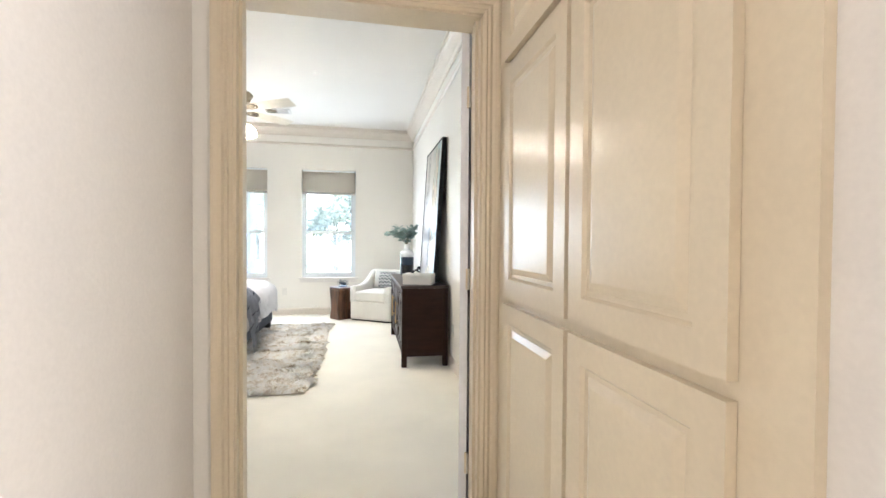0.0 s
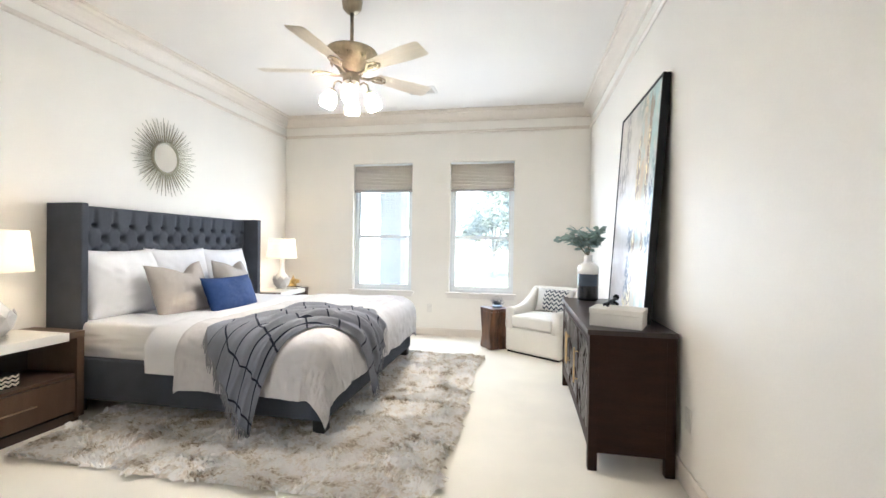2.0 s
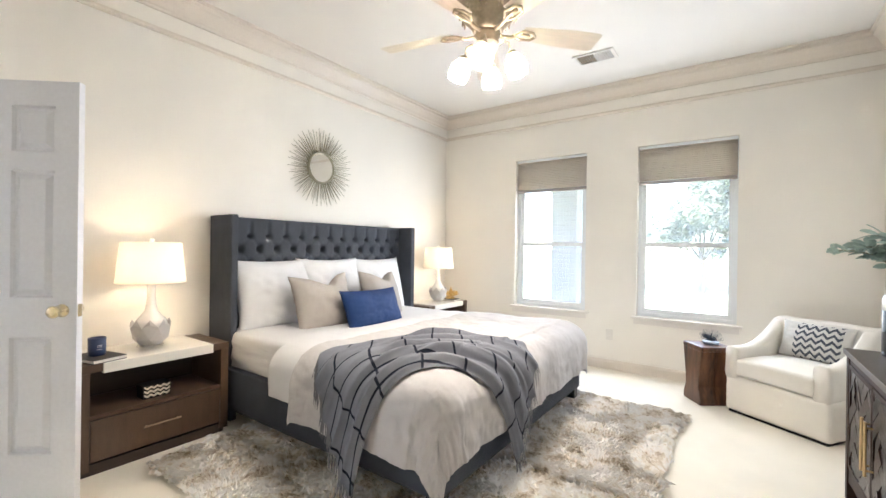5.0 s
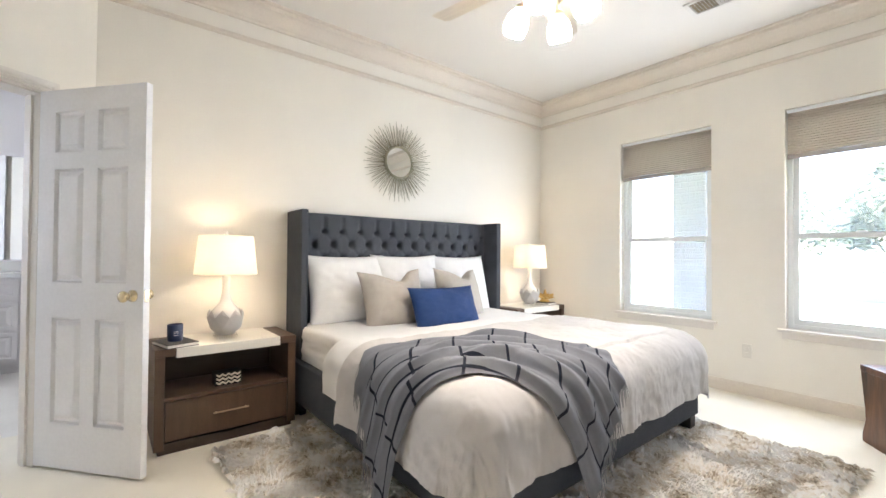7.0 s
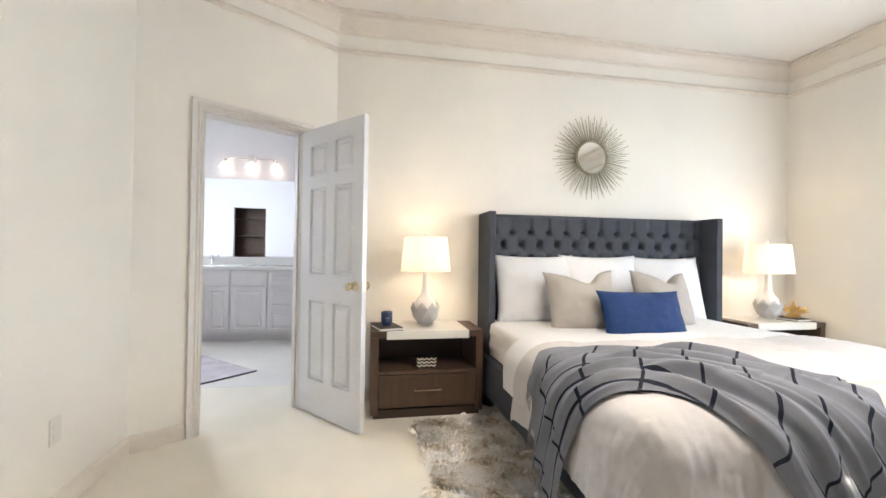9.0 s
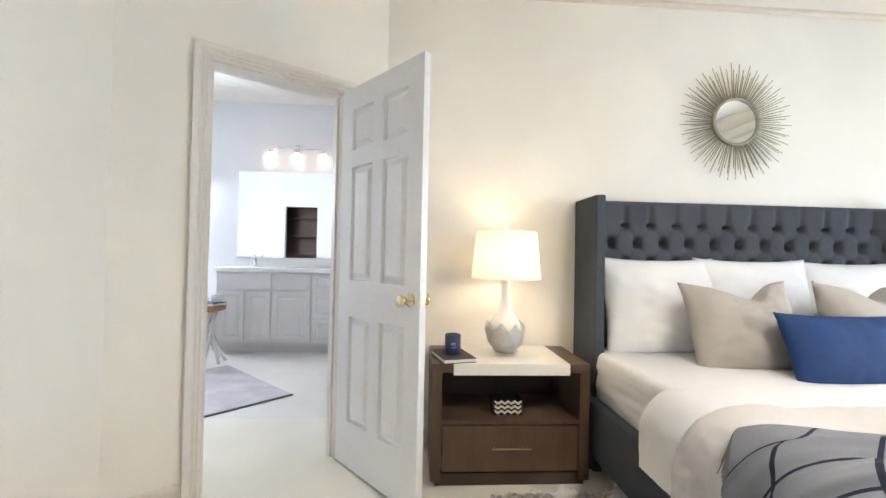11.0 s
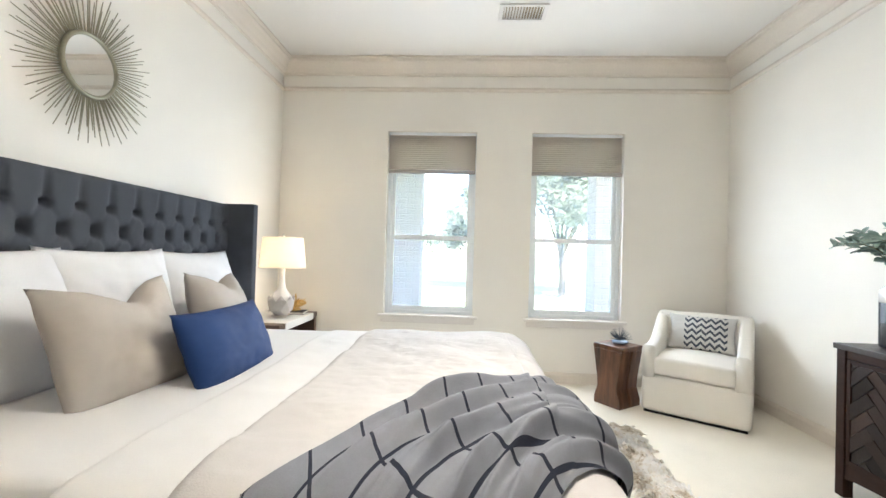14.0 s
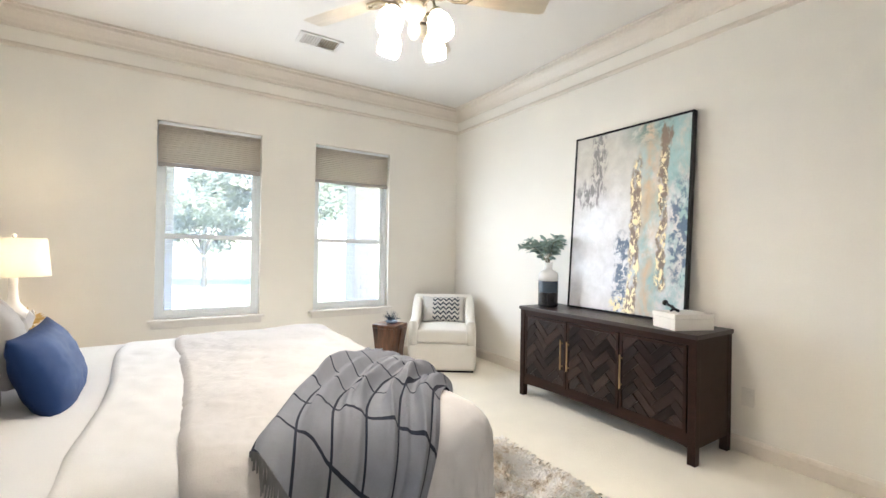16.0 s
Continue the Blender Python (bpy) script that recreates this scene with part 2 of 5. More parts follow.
CROWN = [(0, 2.885), (0.018, 2.885), (0.022, 2.90), (0.035, 2.91), (0.05, 2.935), (0.085, 2.975), (0.105, 2.985), (0.108, 3.01), (0.125, 3.012), (0.125, H), (0, H)]
STRIP = [(0, 2.735), (0.012, 2.735), (0.024, 2.745), (0.024, 2.76), (0.014, 2.772), (0, 2.776)]
BASE = [(0, 0), (0.016, 0), (0.016, 0.075), (0.010, 0.092), (0.004, 0.10), (0, 0.10)]
RUNS = [((EAST, NORTH), (WEST, NORTH)), ((WEST, NORTH), TURNED), (TURNED, BEND), (BEND, (EAST, SOUTH)), ((EAST, SOUTH), (EAST, NORTH))]
for p, q in RUNS:
    m, n = run(p, q)
    tagged(part("crown_moulding", moulding(n, CROWN), TRIM, m=m), "tan painted stepped crown moulding along the ceiling", "moulding", kind="structure")
    tagged(part("picture_rail", moulding(n, STRIP), TRIM, m=m), "slim tan painted moulding strip below the crown", "moulding", kind="structure")
for p, q in RUNS[:2] + RUNS[4:] + [(BEND, (ENTRY[0] - 0.07, SOUTH)), ((ENTRY[1] + 0.07, SOUTH), (EAST, SOUTH))]:
    m, n = run(p, q)
    tagged(part("baseboard", moulding(n, BASE), TRIM, m=m), "tan painted baseboard", "baseboard", kind="structure")
for a, b in ((0, HINGE - 0.07), (LATCH + 0.07, LATCH + 0.35)):
    tagged(part("baseboard", moulding(b - a, BASE), TRIM, m=ANGLED @ pose(a, 0, 0)), "tan painted baseboard", "baseboard", kind="structure")


def casing(x0, x1, top, m, material, label, faces=(1, -1), depth=0.12):
    """Door lining with fluted casings on its faces; local x along the wall, y = 0 its inner face."""
    ob = tagged(new("door_casing"), label, "door frame", kind="structure")
    ob.matrix_basis = m
    for a, b in ((x0 - 0.002, x0 + 0.018), (x1 - 0.018, x1 + 0.002)):
        part("jamb", box(a, b, -depth - 0.004, 0.004, 0, top), material, ob)
    part("head_jamb", box(x0, x1, -depth - 0.004, 0.004, top - 0.018, top + 0.002), material, ob)
    for a, b in ((x0 + 0.018, x0 + 0.030), (x1 - 0.030, x1 - 0.018)):
        part("door_stop", box(a, b, -depth * 0.75, -depth * 0.42, 0, top - 0.018), material, ob)
    w = 0.07
    section = [(0, 0), (0, 0.010), (0.010, 0.017), (0.018, 0.012), (0.026, 0.018), (0.038, 0.012), (0.048, 0.019), (0.060, 0.022), (w, 0.022), (w, 0)]
    for side in faces:
        y = 0.0 if side > 0 else -depth
        for x, s in ((x0 + 0.008, -1), (x1 - 0.008, 1)):
            bm = bmesh.new()
            ends = [[bm.verts.new((x + s * u, y + side * v, z + (u if z else 0))) for u, v in section] for z in (0, top - 0.008)]
            for i in range(len(section) - 1):
                bm.faces.new((ends[0][i], ends[0][i + 1], ends[1][i + 1], ends[1][i]))
            bmesh.ops.recalc_face_normals(bm, faces=bm.faces)
            part("casing", bm, material, ob)
        bm = bmesh.new()
        ends = [[bm.verts.new((x + s * u, y + side * v, top - 0.008 + u)) for u, v in section] for x, s in ((x0 + 0.008, -1), (x1 - 0.008, 1))]
        for i in range(len(section) - 1):
            bm.faces.new((ends[0][i], ends[0][i + 1], ends[1][i + 1], ends[1][i]))
        bmesh.ops.recalc_face_normals(bm, faces=bm.faces)
        part("head_casing", bm, material, ob)
    return ob


m, n = run(BEND, (EAST, SOUTH))
entry = casing(ENTRY[0] - BEND[0], ENTRY[1] - BEND[0], ENTRY[2], m, HALLPAINT, "tan painted fluted casing of the entry doorway", depth=0.13)
part("strike_plate", box(ENTRY[0] - BEND[0] + 0.018, ENTRY[0] - BEND[0] + 0.021, -0.045, -0.020, 0.84, 0.90), BRASS, entry, "brass strike plate")
CASING = mat("casing_paint", (0.76, 0.72, 0.67), 0.35, var=0.02, scale=4, bump=0.03, bscale=40)
casing(HINGE, LATCH, 2.05, ANGLED, CASING, "off-white painted casing of the bathroom doorway")


def panelled(w, h, t, rects, name, material, parent, label, relief=0.016, m=None):
    """A panelled door leaf: local x across, y through, z up; the panels are parts of their own."""
    bm = bmesh.new()
    xs = sorted({0, w, *(v for r in rects for v in r[:2])})
    zs = sorted({0, h, *(v for r in rects for v in r[2:])})
    for y in (0, t):
        for a, b in zip(xs, xs[1:]):
            for c, d in zip(zs, zs[1:]):
                if not any(r[0] <= a and r[1] >= b and r[2] <= c and r[3] >= d for r in rects):
                    bm.faces.new([bm.verts.new(p) for p in ((a, y, c), (b, y, c), (b, y, d), (a, y, d))])
    for a, b, c, d in ((0, 0, 0, h), (w, w, 0, h)):
        bm.faces.new([bm.verts.new(p) for p in ((a, 0, c), (a, t, c), (a, t, d), (a, 0, d))])
    for z in (0, h):
        bm.faces.new([bm.verts.new(p) for p in ((0, 0, z), (w, 0, z), (w, t, z), (0, t, z))])
    bmesh.ops.remove_doubles(bm, verts=bm.verts, dist=1e-5)
    bmesh.ops.recalc_face_normals(bm, faces=bm.faces)
    leaf = part(name, bm, material, parent, label, m)
    steps = ((0, 0), (0.008, relief), (0.018, relief), (0.040, relief * 0.1), (0.043, relief * 0.05))
    for x0, x1, z0, z1 in rects:
        bm = bmesh.new()
        for y, s in ((0, 1), (t, -1)):
            rings = [[bm.verts.new((x, y + s * q, z)) for x, z in ((x0 + o, z0 + o), (x1 - o, z0 + o), (x1 - o, z1 - o), (x0 + o, z1 - o))] for o, q in steps]
            for a, b in zip(rings, rings[1:]):
                for i in range(4):
                    bm.faces.new((a[i], a[(i + 1) % 4], b[(i + 1) % 4], b[i]))
            bm.faces.new(rings[-1])
        bmesh.ops.recalc_face_normals(bm, faces=bm.faces)
        part("panel", bm, material, leaf)
    return leaf


def six_panel_door(name, label, w, h, m, knob_z=0.93, hinge_y=0.039):
    """A six-panel door hinged on local x = 0, with knobs on both faces near x = w."""
    ob = tagged(new(name), label, "door", kind="structure")
    ob.matrix_basis = m
    t, st, mid = 0.035, w * 0.155, w * 0.13
    cols = ((st, (w - mid) / 2), ((w + mid) / 2, w - st))
    rows = ((0.24, 0.80), (0.99, 1.60), (1.69, 1.91))
    leaf = panelled(w, h, t, [(a, b, c, d) for a, b in cols for c, d in rows], "leaf", DOORPAINT, ob, "")
    for y, s in ((0, -1), (t, 1)):
        knob = part("knob", lathe([(0.031, 0), (0.031, 0.006), (0.016, 0.012), (0.011, 0.025), (0.013, 0.034), (0.024, 0.041), (0.029, 0.052), (0.027, 0.062), (0.014, 0.068)], 24), BRASS, ob, "polished brass door knob", pose(w - 0.065, y, knob_z, -90 * s, 0, 0), True)
    part("latch_plate", box(w, w + 0.002, 0.006, 0.03, knob_z - 0.03, knob_z + 0.03), BRASS, ob, "brass latch plate")
    for z in (0.22, 1.02, 1.80):
        part("hinge", tube([(-0.006, hinge_y, z - 0.045), (-0.006, hinge_y, z + 0.045)], 0.007, 10), STEEL, ob, "brushed metal hinge")
    return ob


hx = ANGLED @ Vector((HINGE + 0.02, 0.01, 0))
six_panel_door("door_1", "white painted six-panel bathroom door standing open", 0.695, 2.03, pose(hx.x, hx.y, 0.013, 0, 0, math.degrees(math.atan2(3.31 - hx.y, -2.43 - hx.x))))
entry_door = six_panel_door("door_2", "white painted six-panel entry door standing open", 0.755, 2.08, pose(0.694, 2.015, 0.013, 0, 0, 60), 0.87, -0.008)
for z in (0.22, 1.02, 1.80):
    part("hinge_leaf", box(-0.010, 0.0, -0.014, 0.006, z - 0.045, z + 0.045), HALLPAINT, entry_door, "painted hinge leaf")

# ---- windows ----
def window(name, x0, x1):
    ob = tagged(new(name), "white vinyl double-hung window in bright daylight", "window", kind="structure")
    y = NORTH + 0.075
    z0, z1 = WIN_Z0, WIN_Z1
    zm = 1.335
    for a, b, c, d in ((x0, x0 + 0.035, z0, z1), (x1 - 0.035, x1, z0, z1), (x0 + 0.035, x1 - 0.035, z0, z0 + 0.035), (x0 + 0.035, x1 - 0.035, z1 - 0.035, z1)):
        part("window_frame", box(a, b, y, y + 0.06, c, d, 0.003), VINYL, ob)
    for nm, ya, c, d in (("lower_sash", y + 0.004, z0 + 0.035, zm + 0.02), ("upper_sash", y + 0.030, zm - 0.02, z1 - 0.035)):
        bm = bmesh.new()
        for a, b, e, f in ((x0 + 0.035, x0 + 0.07, c, d), (x1 - 0.07, x1 - 0.035, c, d), (x0 + 0.07, x1 - 0.07, c, c + 0.04), (x0 + 0.07, x1 - 0.07, d - 0.04, d)):
            box(a, b, ya, ya + 0.026, e, f, 0.002, bm)
        sash = part(nm, bm, VINYL, ob)
        glass = part("pane", box(x0 + 0.07, x1 - 0.07, ya + 0.011, ya + 0.015, c + 0.04, d - 0.04), GLASS, sash)
        glass.visible_shadow = False
    part("sash_lock", box((x0 + x1) / 2 - 0.03, (x0 + x1) / 2 + 0.03, y - 0.012, y + 0.004, zm + 0.02, zm + 0.032, 0.003), VINYL, ob)
    part("window_sill", box(x0 - 0.045, x1 + 0.045, NORTH - 0.045, NORTH + 0.075, z0 - 0.022, z0 + 0.002, 0.006), CASING, ob)
    part("apron", box(x0 - 0.02, x1 + 0.02, NORTH - 0.02, NORTH - 0.001, z0 - 0.075, z0 - 0.022, 0.004), CASING, ob)
    blind = thing("pleated_shade", "beige pleated cellular window shade drawn partly down", "window shade", pose((x0 + x1) / 2, NORTH + 0.045, 0), "shades in the windows")
    w = (x1 - x0) / 2 - 0.008
    part("head_rail", box(-w, w, -0.02, 0.02, z1 - 0.03, z1 - 0.002, 0.003), VINYL, blind)
    top, bottom, n = z1 - 0.03, 1.99, 17
    bm = bmesh.new()
    zig = [(0.014 if i % 2 else -0.014, top + (bottom - top) * i / (2 * n)) for i in range(2 * n + 1)]
    a = [bm.verts.new((-w, yy, zz)) for yy, zz in zig]
    b = [bm.verts.new((w, yy, zz)) for yy, zz in zig]
    for i in range(2 * n):
        bm.faces.new((a[i], b[i], b[i + 1], a[i + 1]))
    part("pleats", bm, SHADECLOTH, blind)
    part("bottom_rail", box(-w, w, -0.017, 0.017, bottom - 0.034, bottom, 0.005), RAILCLOTH, blind, "darker taupe bottom rail")
    return ob


window("window_1", *WINS[0])
window("window_2", *WINS[1])

# ---- outdoors ----
GRASS = mat("lawn", (0.16, 0.20, 0.10), 0.9, var=0.3, scale=0.4, bump=0.5, bscale=20, fine=0.2)
BRICK = mat("porch_brick", (0.33, 0.27, 0.27), 0.9, var=0.2, scale=6, bump=0.4, bscale=60, fine=0.1)
MORTAR = mat("mortar", (0.46, 0.44, 0.44), 0.95, var=0.08, scale=10)
CONCRETE = mat("porch_concrete", (0.5, 0.49, 0.46), 0.9, var=0.1, scale=2, bump=0.3)
structure("ground", box(-400, 400, -400, 900, -0.45, -0.25), GRASS, "sunlit green lawn outside the windows", "lawn")
structure("porch_slab", box(-6, 4, 7.56, 9.85, -0.25, -0.08), CONCRETE, "grey concrete porch slab", "porch")


def brick_column(x, y, w):
    ob = thing("brick_column", "weathered brown brick porch column", "column", pose(x, y, -0.08), "porch columns")
    part("core", box(-w / 2 + 0.006, w / 2 - 0.006, -w / 2 + 0.006, w / 2 - 0.006, 0, 3.0), MORTAR, ob)
    half = w / 2
    bl, bh, j = (w - 0.01) / 2, 0.065, 0.010
    long_me, side_me = bpy.data.meshes.new("brick"), bpy.data.meshes.new("brick")
    for me, dx, dy in ((long_me, bl - j, 0.05), (side_me, 0.05, bl - j)):
        bm = box(-dx / 2, dx / 2, -dy / 2, dy / 2, 0, bh, 0.004, segs=1)
        bm.to_mesh(me)
        bm.free()
        me.materials.append(BRICK)
    half_me, half_side_me = bpy.data.meshes.new("brick"), bpy.data.meshes.new("brick")
    for me, dx, dy in ((half_me, bl / 2 - j / 2, 0.05), (half_side_me, 0.05, bl / 2 - j / 2)):
        bm = box(-dx / 2, dx / 2, -dy / 2, dy / 2, 0, bh, 0.004, segs=1)
        bm.to_mesh(me)
        bm.free()
        me.materials.append(BRICK)
    for k in range(38):
        if k % 2:
            row = ((0.0, long_me, side_me), (-half + bl / 4, half_me, half_side_me), (half - bl / 4, half_me, half_side_me))
        else:
            row = ((-half + bl / 2, long_me, side_me), (half - bl / 2, long_me, side_me))
        for c, front, flank in row:
            for me, px, py in ((front, c, -half + 0.02), (flank, -half + 0.02, c), (flank, half - 0.02, c)):
                b = new("brick", me)
                b.parent, b.location = ob, (px, py, 0.02 + k * (bh + j))
    return ob


brick_column(-2.165, 9.5, 0.40)
brick_column(0.665, 9.5, 0.40)
structure("porch_ceiling", box(-6, 4, 7.56, 10.0, 2.92, 3.0), mat("porch_paint", (0.6, 0.58, 0.54), 0.8), "painted porch ceiling", "porch")

LEAF = sheer("tree_leaf", (0.13, 0.155, 0.12), 0.0, (1, 1, 1))
BARK = mat("tree_bark", (0.06, 0.05, 0.04), 0.95, var=0.3, scale=6, bump=0.6, bscale=30)


def tree(x, y, h, spread, seed):
    """A shade tree: a forked trunk, limbs with twigs, and clumps of small leaves with gaps between them."""
    rnd = random.Random(seed)
    ob = thing("tree", "broad green shade tree standing on the lawn", "tree", pose(x, y, -0.25), "trees on the lawn")
    fork = h * 0.27
    bm = tube([(0, 0, 0), (0.04, 0.02, fork * 0.5), (-0.02, 0.04, fork)], 0.026 * h, 10, taper=0.75)
    clumps = []
    for k in range(9):
        a = k * 2.4 + rnd.random() * 0.5
        r, z = spread * (0.35 + 0.55 * rnd.random()), h * (0.50 + 0.40 * rnd.random())
        end = Vector((r * math.cos(a), r * math.sin(a), z))
        mid = Vector((end.x * 0.35, end.y * 0.35, fork + (z - fork) * 0.55))
        tube([(-0.02, 0.04, fork * 0.95), mid, end], 0.012 * h, 7, bm, 0.25)
        for q in range(6):
            tip = mid.lerp(end, 0.4 + 0.6 * rnd.random()) + Vector((rnd.gauss(0, 1), rnd.gauss(0, 1), rnd.gauss(0.1, 0.6))) * spread * 0.24
            tube([mid.lerp(end, 0.45), tip], 0.004 * h, 5, bm, 0.3)
            clumps.append(tip)
    part("trunk", bm, BARK, ob)
    verts, faces = [], []
    for c in clumps:
        size = spread * rnd.uniform(0.10, 0.21)
        for k in range(170):
            p = c + Vector((rnd.gauss(0, 1), rnd.gauss(0, 1), rnd.gauss(0, 0.65))) * size
            d = Vector((rnd.gauss(0, 1), rnd.gauss(0, 1), rnd.gauss(0, 0.6))).normalized() * 0.11
            e = d.orthogonal().normalized() * 0.055
            i = len(verts)
            verts += [p - d, p + e, p + d, p - e]
            faces.append((i, i + 1, i + 2, i + 3))
    me = bpy.data.meshes.new("crown")
    me.from_pydata(verts, [], faces)
    me.materials.append(LEAF)
    crown = new("crown", me)
    crown.parent = ob
    crown["kind"] = "stuff"
    return ob


tree(2.24, 19.0, 5.6, 2.6, 3)
tree(-0.96, 20.85, 4.6, 1.6, 5)
tree(-7.5, 34, 6.5, 3.6, 7)

# ---- bed ----
CHARCOAL = mat("charcoal_linen", (0.064, 0.071, 0.085), 0.85, var=0.12, scale=8, bump=0.5, bscale=600, fine=0.12, spec=0.25)
LEGWOOD = mat("black_wood", (0.015, 0.013, 0.012), 0.4, var=0.2, scale=20)
PILLOWCASE = mat("crisp_pillow_cotton", (0.76, 0.76, 0.765), 0.85, var=0.02, scale=4, bump=0.15, bscale=300, spec=0.2)
SHEET = mat("white_cotton", (0.67, 0.665, 0.665), 0.85, var=0.02, scale=4, bump=0.15, bscale=300, spec=0.2)
DUVET = mat("oatmeal_white_linen", (0.53, 0.51, 0.50), 0.9, var=0.04, scale=3, bump=0.4, bscale=250, fine=0.03, spec=0.2)
GREYLINEN = mat("stone_grey_velvet", (0.42, 0.385, 0.345), 0.8, var=0.05, scale=6, bump=0.3, bscale=500, spec=0.3)
BLUEVELVET = mat("royal_blue_velvet", (0.008, 0.034, 0.125), 0.7, var=0.15, scale=5, bump=0.35, bscale=500, fine=0.08, spec=0.3)
HB0, HB1, HBT = 4.245, 6.33, 1.495
bed = thing("bed", "charcoal upholstered bed with a tall tufted wingback headboard", "bed", pose(0, 0, 0))
ROWS_Z = [HBT - 0.135 - 0.118 * k for k in range(8)]
STEP = 0.158


def tuft(y, z):
    """How far the buttoned padding sinks at (y, z)."""
    deep = 0.0
    yc = y - (HB0 + HB1) / 2
    k = (ROWS_Z[0] - z) / 0.118
    if k < 0:
        q = (yc / STEP) % 1.0
        q = min(q, 1 - q) * STEP
        return 0.020 * math.exp(-(q / 0.016) ** 2) * max(0, 1 + k * 0.6)
    u, v = yc / STEP, k
    s, t = (u + v / 2) % 1.0, (u - v / 2) % 1.0
    s, t = min(s, 1 - s), min(t, 1 - t)
    crease = math.exp(-(s / 0.07) ** 2) + math.exp(-(t / 0.07) ** 2)
    return 0.007 * min(crease, 1.1) + 0.072 * math.exp(-((s * s + t * t) / 0.030))


def head_face(u, v):
    y, z = HB0 + 0.05 + u * (HB1 - HB0 - 0.10), 0.34 + v * (HBT - 0.345)
    edge = 0.03 * max(0, 1 - (HBT - z) / 0.03) ** 2
    return (-3.015 - tuft(y, z) - edge, y, z)


bm = sheet(head_face, 190, 110)
box(-3.14, -3.112, HB0 + 0.045, HB1 - 0.055, 0.12, HBT, 0.012, bm)
part("headboard", bm, CHARCOAL, bed, "diamond button-tufted charcoal linen headboard", smooth=True)
for y0, y1 in ((HB0, HB0 + 0.052), (HB1 - 0.06, HB1)):
    bm = box(-3.145, -2.83, y0, y1, 0.0, HBT, 0.014, segs=3)
    bmesh.ops.subdivide_edges(bm, edges=[e for e in bm.edges if e.calc_length() > 0.2], cuts=3)
    part("wing", bm, CHARCOAL, bed)
button_me = bpy.data.meshes.new("button")
bm = lathe([(0.010, -0.004), (0.009, 0.003), (0.005, 0.006)], 10)
bm.to_mesh(button_me)
bm.free()
button_me.materials.append(CHARCOAL)
for k, z in enumerate(ROWS_Z[:5]):
    for i in range(-6, 7):
        y = (HB0 + HB1) / 2 + (i + (0.5 if k % 2 else 0)) * STEP
        if HB0 + 0.1 < y < HB1 - 0.1:
            b = new("button", button_me)
            b.parent, b.matrix_basis = bed, pose(-3.083, y, z, 0, 90, 0)
BX1, BY0, BY1 = -0.945, 4.205, 6.245
part("side_rail", box(-3.05, BX1, BY0, BY0 + 0.06, 0.115, 0.40, 0.015, segs=3), CHARCOAL, bed)
part("side_rail", box(-3.05, BX1, BY1 - 0.06, BY1, 0.115, 0.40, 0.015, segs=3), CHARCOAL, bed)
part("foot_rail", box(BX1 - 0.06, BX1 + 0.002, BY0 + 0.002, BY1 - 0.002, 0.115, 0.40, 0.015, segs=3), CHARCOAL, bed)
part("slat_base", box(-3.05, BX1 - 0.06, BY0 + 0.06, BY1 - 0.06, 0.30, 0.36), LEGWOOD, bed)
for x, y in ((BX1 - 0.05, BY0 + 0.06), (BX1 - 0.05, BY1 - 0.06), (-2.9, BY0 + 0.06), (-2.9, BY1 - 0.06)):
    part("leg", box(x - 0.04, x + 0.04, y - 0.04, y + 0.04, 0.034 if x > -2.7 else 0.0, 0.12, 0.006), LEGWOOD, bed)


def wrinkle(p, amp, f):
    return amp * (noise.noise(Vector(p) * f) + 0.5 * noise.noise(Vector(p) * f * 2.3))


def mattress_face():
    bm = bmesh.new()
    made = box(-3.0, BX1 - 0.075, BY0 + 0.055, BY1 - 0.055, 0.362, 0.640, 0.06, bm, 5)
    bmesh.ops.subdivide_edges(bm, edges=[e for e in bm.edges if e.calc_length() > 0.15], cuts=24, use_grid_fill=True)
    for v in bm.verts:
        side = abs(v.co.z - 0.640) > 0.05
        v.co.y += (-1 if v.co.y < 5.2 else 1) * (wrinkle((v.co.x * 0.6, v.co.z * 2, v.co.y), 0.012, 7) if side else 0)
        v.co.z += wrinkle((v.co.x, v.co.y, 1), 0.004, 5)
    return bm


tagged(part("mattress", mattress_face(), SHEET, smooth=True), "thick mattress in a white cotton fitted sheet", "mattress")

TX1, TY0, TY1, TOP, RAD = -1.06, 4.31, 6.14, 0.655, 0.17


def drape(a, b, lift=0.0):
    """The place on the made bed of a point (a, b) of a cloth laid flat on it, and the way out of the cloth there."""
    dx = max(0.0, a - TX1)
    dy = (b - TY1) if b > TY1 else (b - TY0 if b < TY0 else 0.0)
    d = math.hypot(dx, dy)
    cx, cy = min(a, TX1), min(max(b, TY0), TY1)
    if d < 1e-6:
        crown = 0.018 * math.sin(math.pi * min(1, max(0, (b - TY0) / (TY1 - TY0)))) ** 0.7
        return Vector((a, b, TOP + crown + lift)), Vector((0, 0, 1))
    ux, uy = dx / d, dy / d
    arc = RAD * math.pi / 2
    if d < arc:
        w = d / RAD
        r, z, nr, nz = RAD * math.sin(w), TOP - RAD * (1 - math.cos(w)), math.sin(w), math.cos(w)
    else:
        r, z, nr, nz = RAD + 0.05 * (d - arc), TOP - RAD - (d - arc), 1.0, 0.0
    out = Vector((ux * nr, uy * nr, nz))
    return Vector((cx + ux * r, cy + uy * r, z)) + out * lift, out


